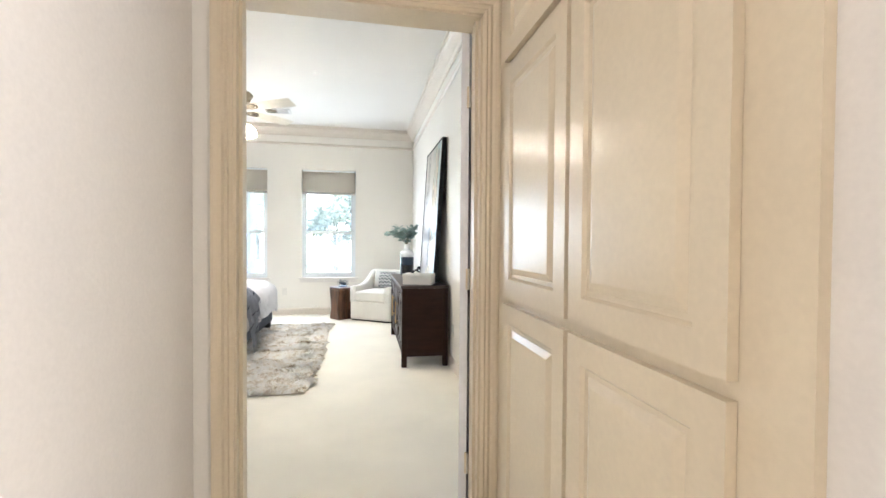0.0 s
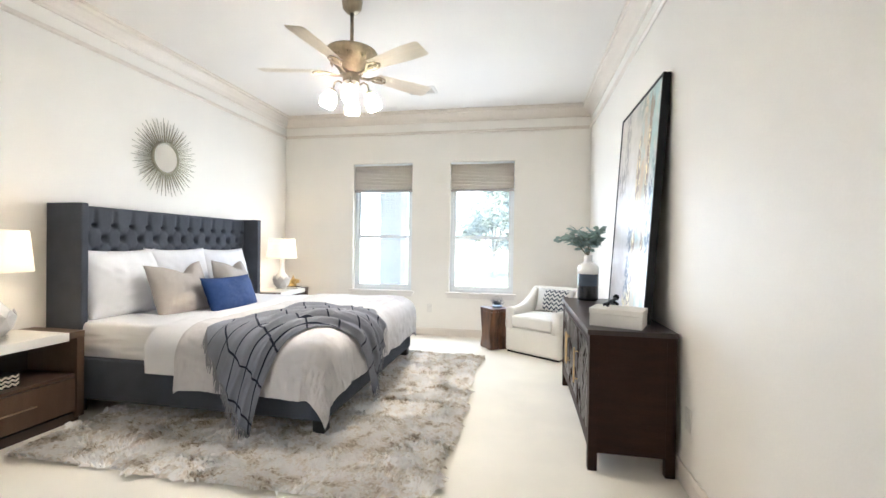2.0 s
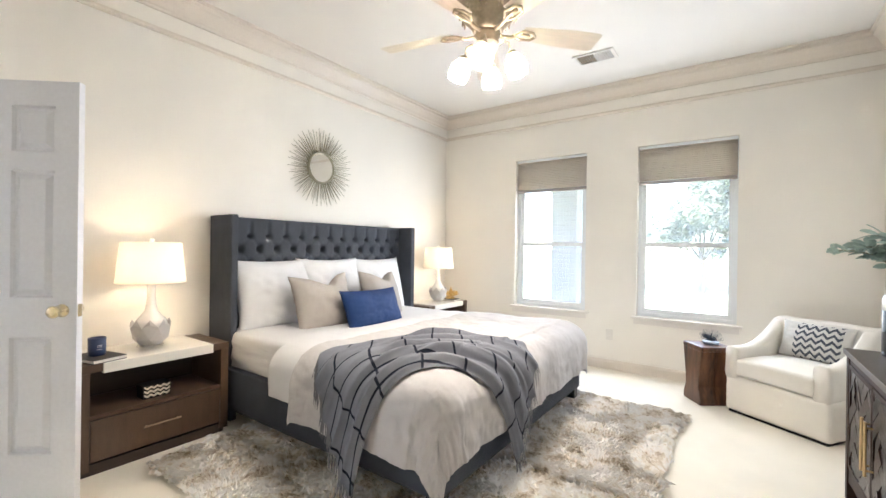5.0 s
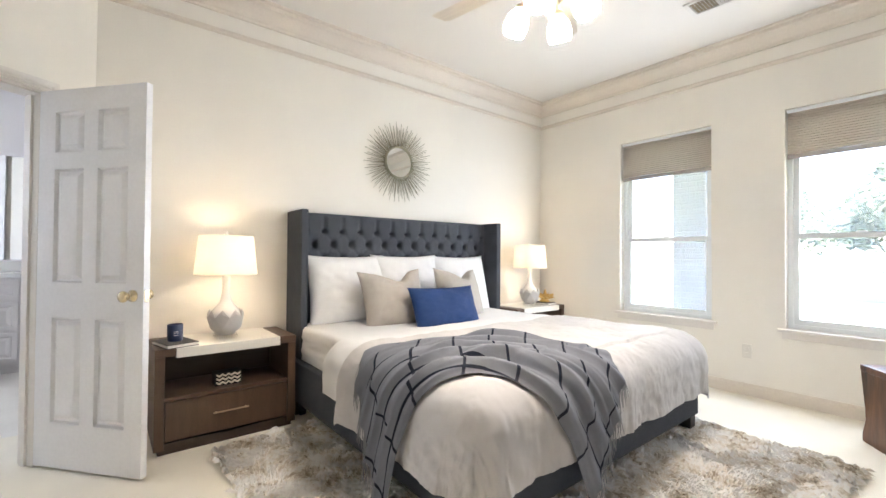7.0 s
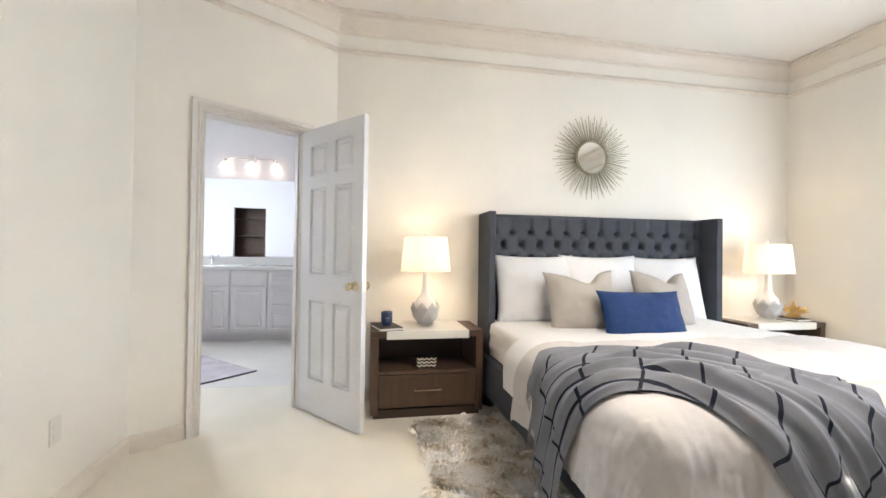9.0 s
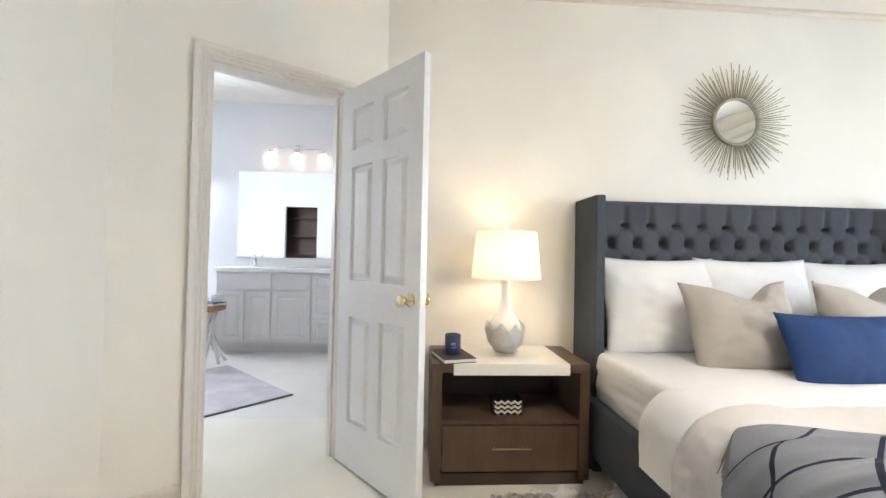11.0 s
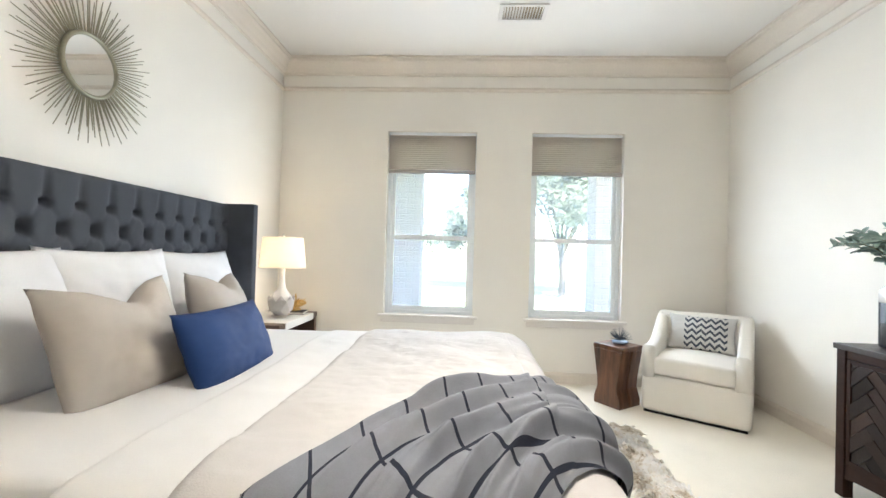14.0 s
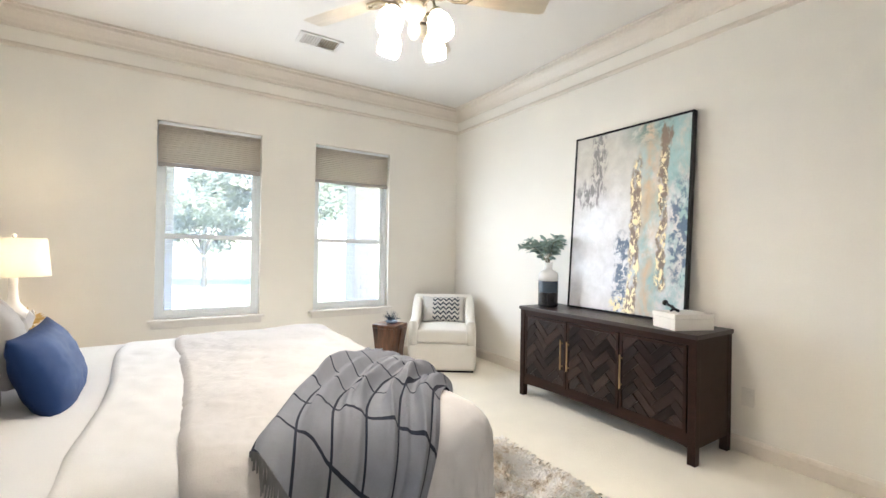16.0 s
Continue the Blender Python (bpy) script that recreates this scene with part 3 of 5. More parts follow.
def duvet_at(u, v):
    hang_near, hang_far, hang_foot = 0.48, 0.50, 0.46
    b = TY0 - hang_near + v * (TY1 + hang_far - TY0 + hang_near)
    a0 = -1.94 + 0.012 * math.sin(b * 4)
    a = a0 + u * (TX1 + hang_foot - a0)
    dx, dy = max(0, a - TX1), max(0, TY0 - b, b - TY1)
    if dx > 0 and dy > 0:
        k = max(dx / hang_foot, dy / 0.5)
        s = min(1, (0.70 if b < TY0 else 0.52) / max(1e-6, math.hypot(dx, dy)))
        a, b = TX1 + dx * s, (TY0 - dy * s if b < TY0 else TY1 + dy * s)
    p, out = drape(a, b)
    hang = min(1, max(0, (TOP - p.z) / 0.4))
    along = b if dx > dy else a
    fold = hang * 0.013 * math.sin(along * 15 + 3 * noise.noise(Vector((along * 3, 1, 0)))) * (1 if dx or dy else 0)
    puff = wrinkle((a, b, 2.0), 0.016, 3.1) + wrinkle((a * 0.8, b * 1.3, 8.0), 0.0028, 20) + wrinkle((a, b * 1.5, 5.0), 0.006, 11) * (0.4 + hang) + hang * wrinkle((along, p.z * 0.25, 3.0), 0.009, 24)
    lip = -0.022 * max(0, 1 - u / 0.03) ** 2
    return p + out * (0.012 + fold + puff) + Vector((0, 0, lip))


duvet = thing("duvet", "rumpled oatmeal-white linen duvet draped over the bed", "duvet", pose(0, 0, 0))
part("cover", sheet(duvet_at, 210, 290), DUVET, duvet, smooth=True)


def fold_at(u, v):
    b = TY0 - 0.40 + v * (TY1 - TY0 + 0.8)
    a = -2.22 + 0.02 * math.sin(b * 4) + u * 0.36
    p, out = drape(a, b)
    edge = max(0, 1 - u / 0.10) ** 2
    return p + out * (-0.008 - 0.035 * edge + wrinkle((a, b, 9.0), 0.006, 6))


part("folded_edge", sheet(fold_at, 26, 160), SHEET, duvet, "turned-back white top edge", smooth=True)


def throw_cloth():
    m = mat("grey_wool", (0.195, 0.204, 0.232), 0.9, var=0.10, scale=9, bump=0.5, bscale=500, fine=0.12, spec=0.2)
    n, l = m.node_tree.nodes, m.node_tree.links
    b = n["Principled BSDF"]
    base = b.inputs["Base Color"].links[0].from_socket
    uv, sep = n.new("ShaderNodeUVMap"), n.new("ShaderNodeSeparateXYZ")
    l.new(uv.outputs[0], sep.inputs[0])
    lines = []
    for k, pitch in ((0, 0.20), (1, 0.165)):
        mod, less = n.new("ShaderNodeMath"), n.new("ShaderNodeMath")
        mod.operation, mod.inputs[1].default_value = "FLOORED_MODULO", pitch
        less.operation, less.inputs[1].default_value = "LESS_THAN", 0.0125
        l.new(sep.outputs[k], mod.inputs[0])
        l.new(mod.outputs[0], less.inputs[0])
        lines.append(less)
    top = n.new("ShaderNodeMath")
    top.operation = "MAXIMUM"
    l.new(lines[0].outputs[0], top.inputs[0])
    l.new(lines[1].outputs[0], top.inputs[1])
    mix = n.new("ShaderNodeMix")
    mix.data_type = "RGBA"
    mix.inputs["B"].default_value = (0.018, 0.022, 0.036, 1)
    l.new(top.outputs[0], mix.inputs["Factor"])
    l.new(base, mix.inputs["A"])
    l.new(mix.outputs["Result"], b.inputs["Base Color"])
    return m


WOOL = throw_cloth()
def throw_flat(u, v):
    """The throw spread flat: u from fringe to fringe, v from its edge on the bed's middle to its edge at the corner."""
    a, a2 = Vector((-1.78, 4.24)), Vector((-1.03, 5.18))
    t, c, t2 = Vector((-1.37, 3.60)), Vector((-1.24, 4.50)), Vector((-0.40, 4.78))
    inner = a.lerp(a2, u) + Vector((-0.05, 0.03)) * math.sin(math.pi * u)
    outer = t * (1 - u) ** 2 + c * 2 * u * (1 - u) + t2 * u * u
    return inner.lerp(outer, v)


def throw_at(u, v):
    q = throw_flat(u, v)
    p, out = drape(q.x, q.y)
    w = 2 * v - 1
    bunch = math.exp(-((u - 0.52) / 0.24) ** 2)
    hang = min(1, max(0, (TOP - p.z) / 0.35))
    drift = 1.3 * noise.noise(Vector((u * 1.7, 0.3, 3))) + 0.3 * noise.noise(Vector((u * 5, w * 2, 9)))
    crest = lambda f, k, n: (0.5 + 0.5 * math.cos(w * f + drift * k + n)) ** 2.0
    long_folds = crest(15.0, 1.6, 0.4) * (0.8 + 0.7 * noise.noise(Vector((u * 2.2, w * 2.5, 1))))
    small_folds = crest(33.0, -2.2, 1.7) * (0.6 + 0.9 * noise.noise(Vector((u * 3.0, w * 3.5, 6))))
    hem = 1 - 0.85 * abs(w) ** 5
    lift = 0.036 + 0.014 * hang + wrinkle((q.x, q.y, 2.0), 0.016, 3.1) + (0.026 + 0.052 * bunch) * hem * max(0.0, long_folds) + (0.008 + 0.024 * bunch) * hem * max(0.0, small_folds) + wrinkle((q.x, q.y, 7), 0.005, 6)
    lift -= 0.012 * max(0, abs(w) - 0.92) / 0.08
    return p + out * lift


throw = thing("throw_blanket", "grey wool throw with dark windowpane checks draped over the bed", "blanket", pose(0, 0, 0))
part("cloth", sheet(throw_at, 190, 260, uvs=lambda u, v: (u * 1.45 + 0.05 * math.sin(v * 5), v * 0.85 + 0.05 * math.sin(u * 6))), WOOL, throw, smooth=True)
bm = bmesh.new()
rnd = random.Random(4)
for end in (0.0, 1.0):
    for k in range(120):
        p = Vector(throw_at(end, k / 119))
        o = (Vector(throw_at(end, k / 119)) - Vector(throw_at(0.04 if end == 0 else 0.96, k / 119))).normalized()
        ln = 0.075 + 0.02 * rnd.random()
        side = Vector((0.0035, 0, 0)) if end == 0 else Vector((0, 0.0035, 0))
        tip = p + Vector((o.x * 0.2 + rnd.gauss(0, 0.1), o.y * 0.2 + rnd.gauss(0, 0.1), -1)) * ln
        bm.faces.new([bm.verts.new(q) for q in (p - side, p + side, tip + side * 0.6, tip - side * 0.6)])
part("fringe", bm, mat("grey_fringe", (0.18, 0.18, 0.19), 0.9), throw, "thin twisted grey fringe")["kind"] = "stuff"


# ---- pillows ----
def pillow(name, label, w, h, t, material, m, chop=0.0, ears=0.03, group="", mid=0.25):
    """A soft cushion: local x across, z up, y through. chop: a dent pressed into its top edge, at mid."""
    rnd = random.Random(hash((w, h)) % 97 + 3)
    bm = bmesh.new()
    seed = rnd.random() * 20
    for s in (-1, 1):
        def at(u, v):
            a, b = 2 * u - 1, 2 * v - 1
            puff = max(0, (1 - abs(a) ** 2.6) * (1 - abs(b) ** 2.6)) ** 0.55
            pull = 1 - 0.055 * (1 - a * a) * b * b
            pull2 = 1 - 0.06 * (1 - b * b) * a * a
            x, z = a * w / 2 * pull2, b * h / 2 * pull
            c = (a - mid) / (0.55 if a < mid else 0.26)
            dent = chop * math.exp(-c * c) * max(0, (b + 0.15) / 1.15) ** 2
            corner = 0.25 * ears * (abs(a) * abs(b)) ** 4
            y = s * t / 2 * puff * (1 - 2 * chop * math.exp(-((a - mid) / 0.16) ** 2) * max(0, b) ** 2)
            y += s * (wrinkle((a * 1.2 + seed, b * 1.2, s), 0.008, 2.2) + wrinkle((a + seed, b, s * 2), 0.003, 6)) * (puff ** 0.5)
            return Vector((x + math.copysign(corner, a), y, z + h / 2 - dent + math.copysign(corner, b)))
        sheet(at, 34, 34, bm)
    bmesh.ops.remove_doubles(bm, verts=bm.verts, dist=1e-4)
    bmesh.ops.recalc_face_normals(bm, faces=bm.faces)
    ob = part(name, bm, material, m=m, smooth=True)
    return tagged(ob, label, "pillow", group)


for y, x, lean in ((4.67, -2.86, -14), (5.24, -2.87, -12), (5.86, -2.86, -14)):
    pillow("bed_pillow", "plump white cotton pillow leaning on the headboard", 0.69, 0.560, 0.20, PILLOWCASE, pose(x, y, 0.612, 0, lean, 0) @ pose(0, 0, 0, 0, 0, 90), 0.0, 0.025, "white pillows")
pillow("throw_pillow", "stone-grey velvet cushion with a chopped top", 0.53, 0.46, 0.20, GREYLINEN, pose(-2.535, 4.90, 0.602, 0, -20, 0) @ pose(0, 0, 0, 0, 0, 84), 0.085, 0.03, "grey cushions")
pillow("throw_pillow", "stone-grey velvet cushion with a chopped top", 0.53, 0.46, 0.20, GREYLINEN, pose(-2.56, 5.60, 0.602, 0, -20, 0) @ pose(0, 0, 0, 0, 0, 98), 0.085, 0.03, "grey cushions")
pillow("lumbar_pillow", "royal blue velvet lumbar cushion in front of the grey ones", 0.66, 0.350, 0.17, BLUEVELVET, pose(-2.315, 5.235, 0.585, 0, -22, 0) @ pose(0, 0, 0, 0, 0, 92), 0.0, 0.02)

# ---- rug ----
def rug_fur():
    m = mat("shag_fur", (0.6, 0.55, 0.48), 0.95, spec=0.1)
    n, l = m.node_tree.nodes, m.node_tree.links
    co, a = n.new("ShaderNodeTexCoord"), n.new("ShaderNodeTexNoise")
    a.inputs["Scale"].default_value, a.inputs["Detail"].default_value, a.inputs["Distortion"].default_value = 8.5, 8, 0.8
    l.new(co.outputs["Object"], a.inputs["Vector"])
    rnd_node = n.new("ShaderNodeNewGeometry")
    add = n.new("ShaderNodeMath")
    add.operation = "MULTIPLY_ADD"
    add.inputs[1].default_value = 0.22
    l.new(rnd_node.outputs["Random Per Island"], add.inputs[0])
    l.new(a.outputs[0], add.inputs[2])
    ramp = n.new("ShaderNodeValToRGB")
    e = ramp.color_ramp.elements
    e[0].position, e[0].color = 0.38, (0.48, 0.40, 0.30, 1)
    e[1].position, e[1].color = 0.66, (0.93, 0.91, 0.87, 1)
    for pos, col in ((0.47, (0.73, 0.655, 0.55, 1)), (0.55, (0.86, 0.80, 0.71, 1))):
        x = e.new(pos)
        x.color = col
    l.new(add.outputs[0], ramp.inputs[0])
    l.new(ramp.outputs[0], n["Principled BSDF"].inputs["Base Color"])
    return m


FUR = rug_fur()
RX0, RX1, RY0, RY1 = -2.60, -0.17, 3.64, 6.36
rug = thing("shag_rug", "mottled brown, grey and cream shaggy faux-fur rug under the bed", "rug", pose(0, 0, 0))
part("backing", box(RX0 + 0.02, RX1 - 0.02, RY0 + 0.02, RY1 - 0.02, 0.002, 0.016, 0.004), FUR, rug)
rnd = random.Random(11)
verts, faces = [], []
for k in range(52000):
    x, y = RX0 + rnd.random() * (RX1 - RX0), RY0 + rnd.random() * (RY1 - RY0)
    if x < -1.2 and 4.7 < y < 6.2:
        continue
    flow = 6.3 * noise.noise(Vector((x * 2.2, y * 2.2, 0))) + rnd.gauss(0, 0.5)
    ln = 0.040 + 0.035 * rnd.random()
    clump = max(0.0, 0.5 + noise.noise(Vector((x * 11, y * 11, 4))))
    dx, dy, wd = math.cos(flow) * ln, math.sin(flow) * ln, 0.0045
    z = 0.016 + 0.020 * clump + 0.008 * rnd.random()
    i = len(verts)
    verts += [(x - dy * 0.12, y + dx * 0.12, 0.012), (x + dy * 0.12, y - dx * 0.12, 0.012), (x + dx * 0.6 + dy * 0.08, y + dy * 0.6 - dx * 0.08, z + 0.012), (x + dx, y + dy, z)]
    faces.append((i, i + 1, i + 2, i + 3))
me = bpy.data.meshes.new("pile")
me.from_pydata(verts, [], faces)
me.materials.append(FUR)
pile = new("fur_pile", me)
pile.parent = rug
pile["kind"] = "stuff"

# ---- sideboard ----
ESPRESSO = mat("espresso_wood", (0.024, 0.010, 0.006), 0.48, var=0.25, scale=5, bump=0.25, bscale=45, fine=0.2, spec=0.15, stretch=(1, 1, 6))
ESPRESSO_TOP = mat("espresso_top", (0.030, 0.018, 0.014), 0.36, var=0.3, scale=6, bump=0.25, bscale=50, fine=0.2, stretch=(6, 1, 1))


def varied(name, colour, rough, spread):
    """A stained wood whose pieces differ a little from one another."""
    m = mat(name, colour, rough, var=0.2, scale=8, bump=0.3, bscale=70, fine=0.15, spec=0.3)
    n, l = m.node_tree.nodes, m.node_tree.links
    info, rng, mul = n.new("ShaderNodeObjectInfo"), n.new("ShaderNodeMapRange"), n.new("ShaderNodeVectorMath")
    rng.inputs[3].default_value, rng.inputs[4].default_value = 1 - spread, 1 + spread
    l.new(info.outputs["Random"], rng.inputs[0])
    b = n["Principled BSDF"]
    src = b.inputs["Base Color"].links[0].from_socket
    mul.operation = "SCALE"
    l.new(src, mul.inputs[0])
    l.new(rng.outputs[0], mul.inputs["Scale"])
    l.new(mul.outputs[0], b.inputs["Base Color"])
    return m


PLANK = varied("herringbone_plank", (0.024, 0.014, 0.011), 0.28, 0.75)
GOLD = mat("antique_gold", (0.70, 0.52, 0.28), 0.28, 1.0, var=0.08, scale=30)
DX0, DX1, DY0, DY1, DH = 0.615, 1.06, 4.195, 5.665, 0.775
sideboard = thing("sideboard", "espresso wood sideboard with three herringbone panel doors and gold pulls", "sideboard", pose(0, 0, 0))
part("top", box(DX0 - 0.012, DX1 + 0.004, DY0 - 0.012, DY1 + 0.012, DH - 0.028, DH, 0.004), ESPRESSO_TOP, sideboard)
part("side_panel", box(DX0 + 0.045, DX1, DY0, DY0 + 0.03, 0.10, DH - 0.028, 0.003), ESPRESSO, sideboard)
part("side_panel", box(DX0 + 0.045, DX1, DY1 - 0.03, DY1, 0.10, DH - 0.028, 0.003), ESPRESSO, sideboard)
part("back_panel", box(DX1 - 0.02, DX1 - 0.004, DY0 + 0.03, DY1 - 0.03, 0.12, DH - 0.028), ESPRESSO, sideboard)
part("bottom_panel", box(DX0 + 0.03, DX1 - 0.02, DY0 + 0.03, DY1 - 0.03, 0.12, 0.14), ESPRESSO, sideboard)
for x in (DX0, DX1 - 0.05):
    for y in (DY0 - 0.003, DY1 - 0.045):
        part("leg", box(x, x + 0.05, y, y + 0.048, 0, DH - 0.028, 0.004), ESPRESSO, sideboard)
part("rail", box(DX0 + 0.006, DX0 + 0.03, DY0 + 0.045, DY1 - 0.045, DH - 0.07, DH - 0.028, 0.002), ESPRESSO, sideboard)
bm = bmesh.new()
arch = [(DY0 + 0.045 + (DY1 - DY0 - 0.09) * i / 24, 0.095 + 0.03 * math.sin(math.pi * i / 24) ** 0.5) for i in range(25)]
for x in (DX0 + 0.006, DX0 + 0.03):
    for (ya, za), (yb, zb) in zip(arch, arch[1:]):
        bm.faces.new([bm.verts.new(p) for p in ((x, ya, za), (x, yb, zb), (x, yb, 0.175), (x, ya, 0.175))])
for (ya, za), (yb, zb) in zip(arch, arch[1:]):
    bm.faces.new([bm.verts.new(p) for p in ((DX0 + 0.006, ya, za), (DX0 + 0.03, ya, za), (DX0 + 0.03, yb, zb), (DX0 + 0.006, yb, zb))])
part("apron", bm, ESPRESSO, sideboard)
DZ0, DZ1 = 0.178, DH - 0.073


def clipped(poly, y0, y1, z0, z1):
    """A convex polygon cut to a rectangle."""
    for k, lim, sgn in ((0, y0, 1), (0, y1, -1), (1, z0, 1), (1, z1, -1)):
        out = []
        for i, p in enumerate(poly):
            q = poly[(i + 1) % len(poly)]
            ip, iq = sgn * (p[k] - lim) >= 0, sgn * (q[k] - lim) >= 0
            if ip:
                out.append(p)
            if ip != iq:
                f = (lim - p[k]) / (q[k] - p[k])
                out.append((p[0] + f * (q[0] - p[0]), p[1] + f * (q[1] - p[1])))
        poly = out
        if len(poly) < 3:
            return []
    return poly


rnd = random.Random(21)
span = (DY1 - DY0 - 0.10) / 3
for i in range(3):
    y1 = DY1 - 0.05 - i * span - 0.004
    y0 = y1 - span + 0.008
    door = part("door", box(DX0 + 0.012, DX0 + 0.024, y0, y1, DZ0, DZ1), ESPRESSO, sideboard)
    for a, b, c, d in ((y0, y0 + 0.02, DZ0, DZ1), (y1 - 0.02, y1, DZ0, DZ1), (y0 + 0.02, y1 - 0.02, DZ0, DZ0 + 0.02), (y0 + 0.02, y1 - 0.02, DZ1 - 0.02, DZ1)):
        part("door_frame", box(DX0 + 0.002, DX0 + 0.013, a, b, c, d, 0.002), ESPRESSO, door)
    ya, yb, za, zb = y0 + 0.021, y1 - 0.021, DZ0 + 0.021, DZ1 - 0.021
    pw, root = 0.058, math.sqrt(0.5)
    cells = [(k + dx, k + 6 * q + dy, lx, ly) for k in range(-14, 15) for q in range(-4, 5) for dx, dy, lx, ly in ((0, 0, 3, 1), (0, 1, 1, 3))]
    for p, q, lx, ly in cells:
        square = ((p + 0.03, q + 0.03), (p + lx - 0.03, q + 0.03), (p + lx - 0.03, q + ly - 0.03), (p + 0.03, q + ly - 0.03))
        poly = clipped([((ya + yb) / 2 + (g - h) * pw * root, (za + zb) / 2 + (g + h) * pw * root) for g, h in square], ya, yb, za, zb)
        if len(poly) < 3:
            continue
        proud = DX0 + 0.003 + rnd.random() * 0.003
        lean_y, lean_z = rnd.uniform(-0.10, 0.10), rnd.uniform(-0.05, 0.05)
        my, mz = sum(v[0] for v in poly) / len(poly), sum(v[1] for v in poly) / len(poly)
        bm = bmesh.new()
        f = [bm.verts.new((proud + lean_y * (v[0] - my) + lean_z * (v[1] - mz), v[0], v[1])) for v in poly]
        g = [bm.verts.new((DX0 + 0.012, v[0], v[1])) for v in poly]
        bm.faces.new(f)
        for e in range(len(f)):
            bm.faces.new((f[e], f[(e + 1) % len(f)], g[(e + 1) % len(f)], g[e]))
        bmesh.ops.recalc_face_normals(bm, faces=bm.faces)
        part("plank", bm, PLANK, door)
    hy = y0 + 0.035 if i == 0 else y1 - 0.02
    hz = 0.445
    bm = tube([(DX0 - 0.022, hy, hz - 0.115), (DX0 - 0.022, hy, hz + 0.115)], 0.006, 8)
    for z in (hz - 0.09, hz + 0.09):
        tube([(DX0 - 0.022, hy, z), (DX0 + 0.004, hy, z)], 0.0045, 6, bm)
    part("handle", bm, GOLD, door, "slim antique gold bar pull")


# ---- painting ----
def canvas_paint():
    m = bpy.data.materials.new("abstract_canvas")
    m.use_nodes = True
    n, l = m.node_tree.nodes, m.node_tree.links
    b = n["Principled BSDF"]
    uv = n.new("ShaderNodeUVMap")

    def noisy(sx, sy, detail=6, dist=0.6, off=0.0):
        mp, t = n.new("ShaderNodeMapping"), n.new("ShaderNodeTexNoise")
        mp.inputs["Scale"].default_value, mp.inputs["Location"].default_value = (sx, sy, 1), (off, off * 1.7, 0)
        t.inputs["Scale"].default_value, t.inputs["Detail"].default_value, t.inputs["Distortion"].default_value = 1.0, detail + 4, dist * 0.6
        t.inputs["Roughness"].default_value = 0.68
        l.new(uv.outputs[0], mp.inputs[0])
        l.new(mp.outputs[0], t.inputs["Vector"])
        return t.outputs[0]

    def calc(op, a, c=None, d=None):
        k = n.new("ShaderNodeMath")
        k.operation = op
        for i, v in enumerate((a, c, d)):
            if v is None:
                continue
            if isinstance(v, (int, float)):
                k.inputs[i].default_value = v
            else:
                l.new(v, k.inputs[i])
        return k.outputs[0]

    def step(v, lo, hi):
        r = n.new("ShaderNodeMapRange")
        r.interpolation_type = "SMOOTHSTEP"
        r.inputs[1].default_value, r.inputs[2].default_value = lo, hi
        l.new(v, r.inputs[0])
        return r.outputs[0]

    def mix(f, a, c):
        k = n.new("ShaderNodeMix")
        k.data_type = "RGBA"
        l.new(f, k.inputs["Factor"])
        for nm, v in (("A", a), ("B", c)):
            if isinstance(v, tuple):
                k.inputs[nm].default_value = (*v, 1)
            else:
                l.new(v, k.inputs[nm])
        return k.outputs["Result"]

    sep = n.new("ShaderNodeSeparateXYZ")
    l.new(uv.outputs[0], sep.inputs[0])
    U, V = sep.outputs[0], sep.outputs[1]

    def band(x, c, w):
        return calc("MAXIMUM", calc("SUBTRACT", 1.0, calc("DIVIDE", calc("ABSOLUTE", calc("SUBTRACT", x, c)), w)), 0.0)

    wob = calc("MULTIPLY_ADD", noisy(3, 4, 3, 0, 4.0), 0.16, -0.08)
    UX = calc("ADD", U, wob)
    col = mix(step(noisy(3, 4, 5, 0.8), 0.35, 0.65), (0.66, 0.63, 0.62), (0.80, 0.79, 0.80))
    top = step(V, 0.55, 0.85)
    col = mix(calc("MULTIPLY", top, 0.7), col, (0.55, 0.52, 0.45))
    white = calc("MULTIPLY", band(UX, 0.28, 0.36), band(V, 0.32, 0.42))
    col = mix(step(white, 0.05, 0.5), col, (0.82, 0.83, 0.88))
    teal = calc("MULTIPLY", step(calc("ADD", UX, calc("MULTIPLY", noisy(3, 2, 4, 0.5, 2.0), 0.25)), 0.66, 0.86), step(noisy(4, 4, 5, 0.6, 7.0), 0.36, 0.56))
    col = mix(teal, col, (0.34, 0.52, 0.53))
    tan = calc("MULTIPLY", band(UX, 0.70, 0.14), step(noisy(5, 4, 5, 0.6, 12.0), 0.40, 0.60))
    col = mix(calc("MULTIPLY", tan, 1.0), col, (0.62, 0.47, 0.33))
    grey = calc("MULTIPLY", step(noisy(26, 15, 9, 0.5, 9.0), 0.40, 0.62), calc("MINIMUM", calc("ADD", calc("MULTIPLY", band(UX, 0.24, 0.10), step(V, 0.66, 0.76)), calc("MULTIPLY", band(UX, 0.16, 0.22), band(V, 0.66, 0.13))), 1.0))
    col = mix(calc("MULTIPLY", step(grey, 0.04, 0.5), 0.8), col, (0.17, 0.16, 0.17))
    green = calc("MULTIPLY", calc("MULTIPLY", band(UX, 0.66, 0.24), step(V, 0.86, 0.95)), step(noisy(5, 9, 6, 0.7, 15.0), 0.40, 0.52))
    col = mix(green, col, (0.16, 0.25, 0.23))
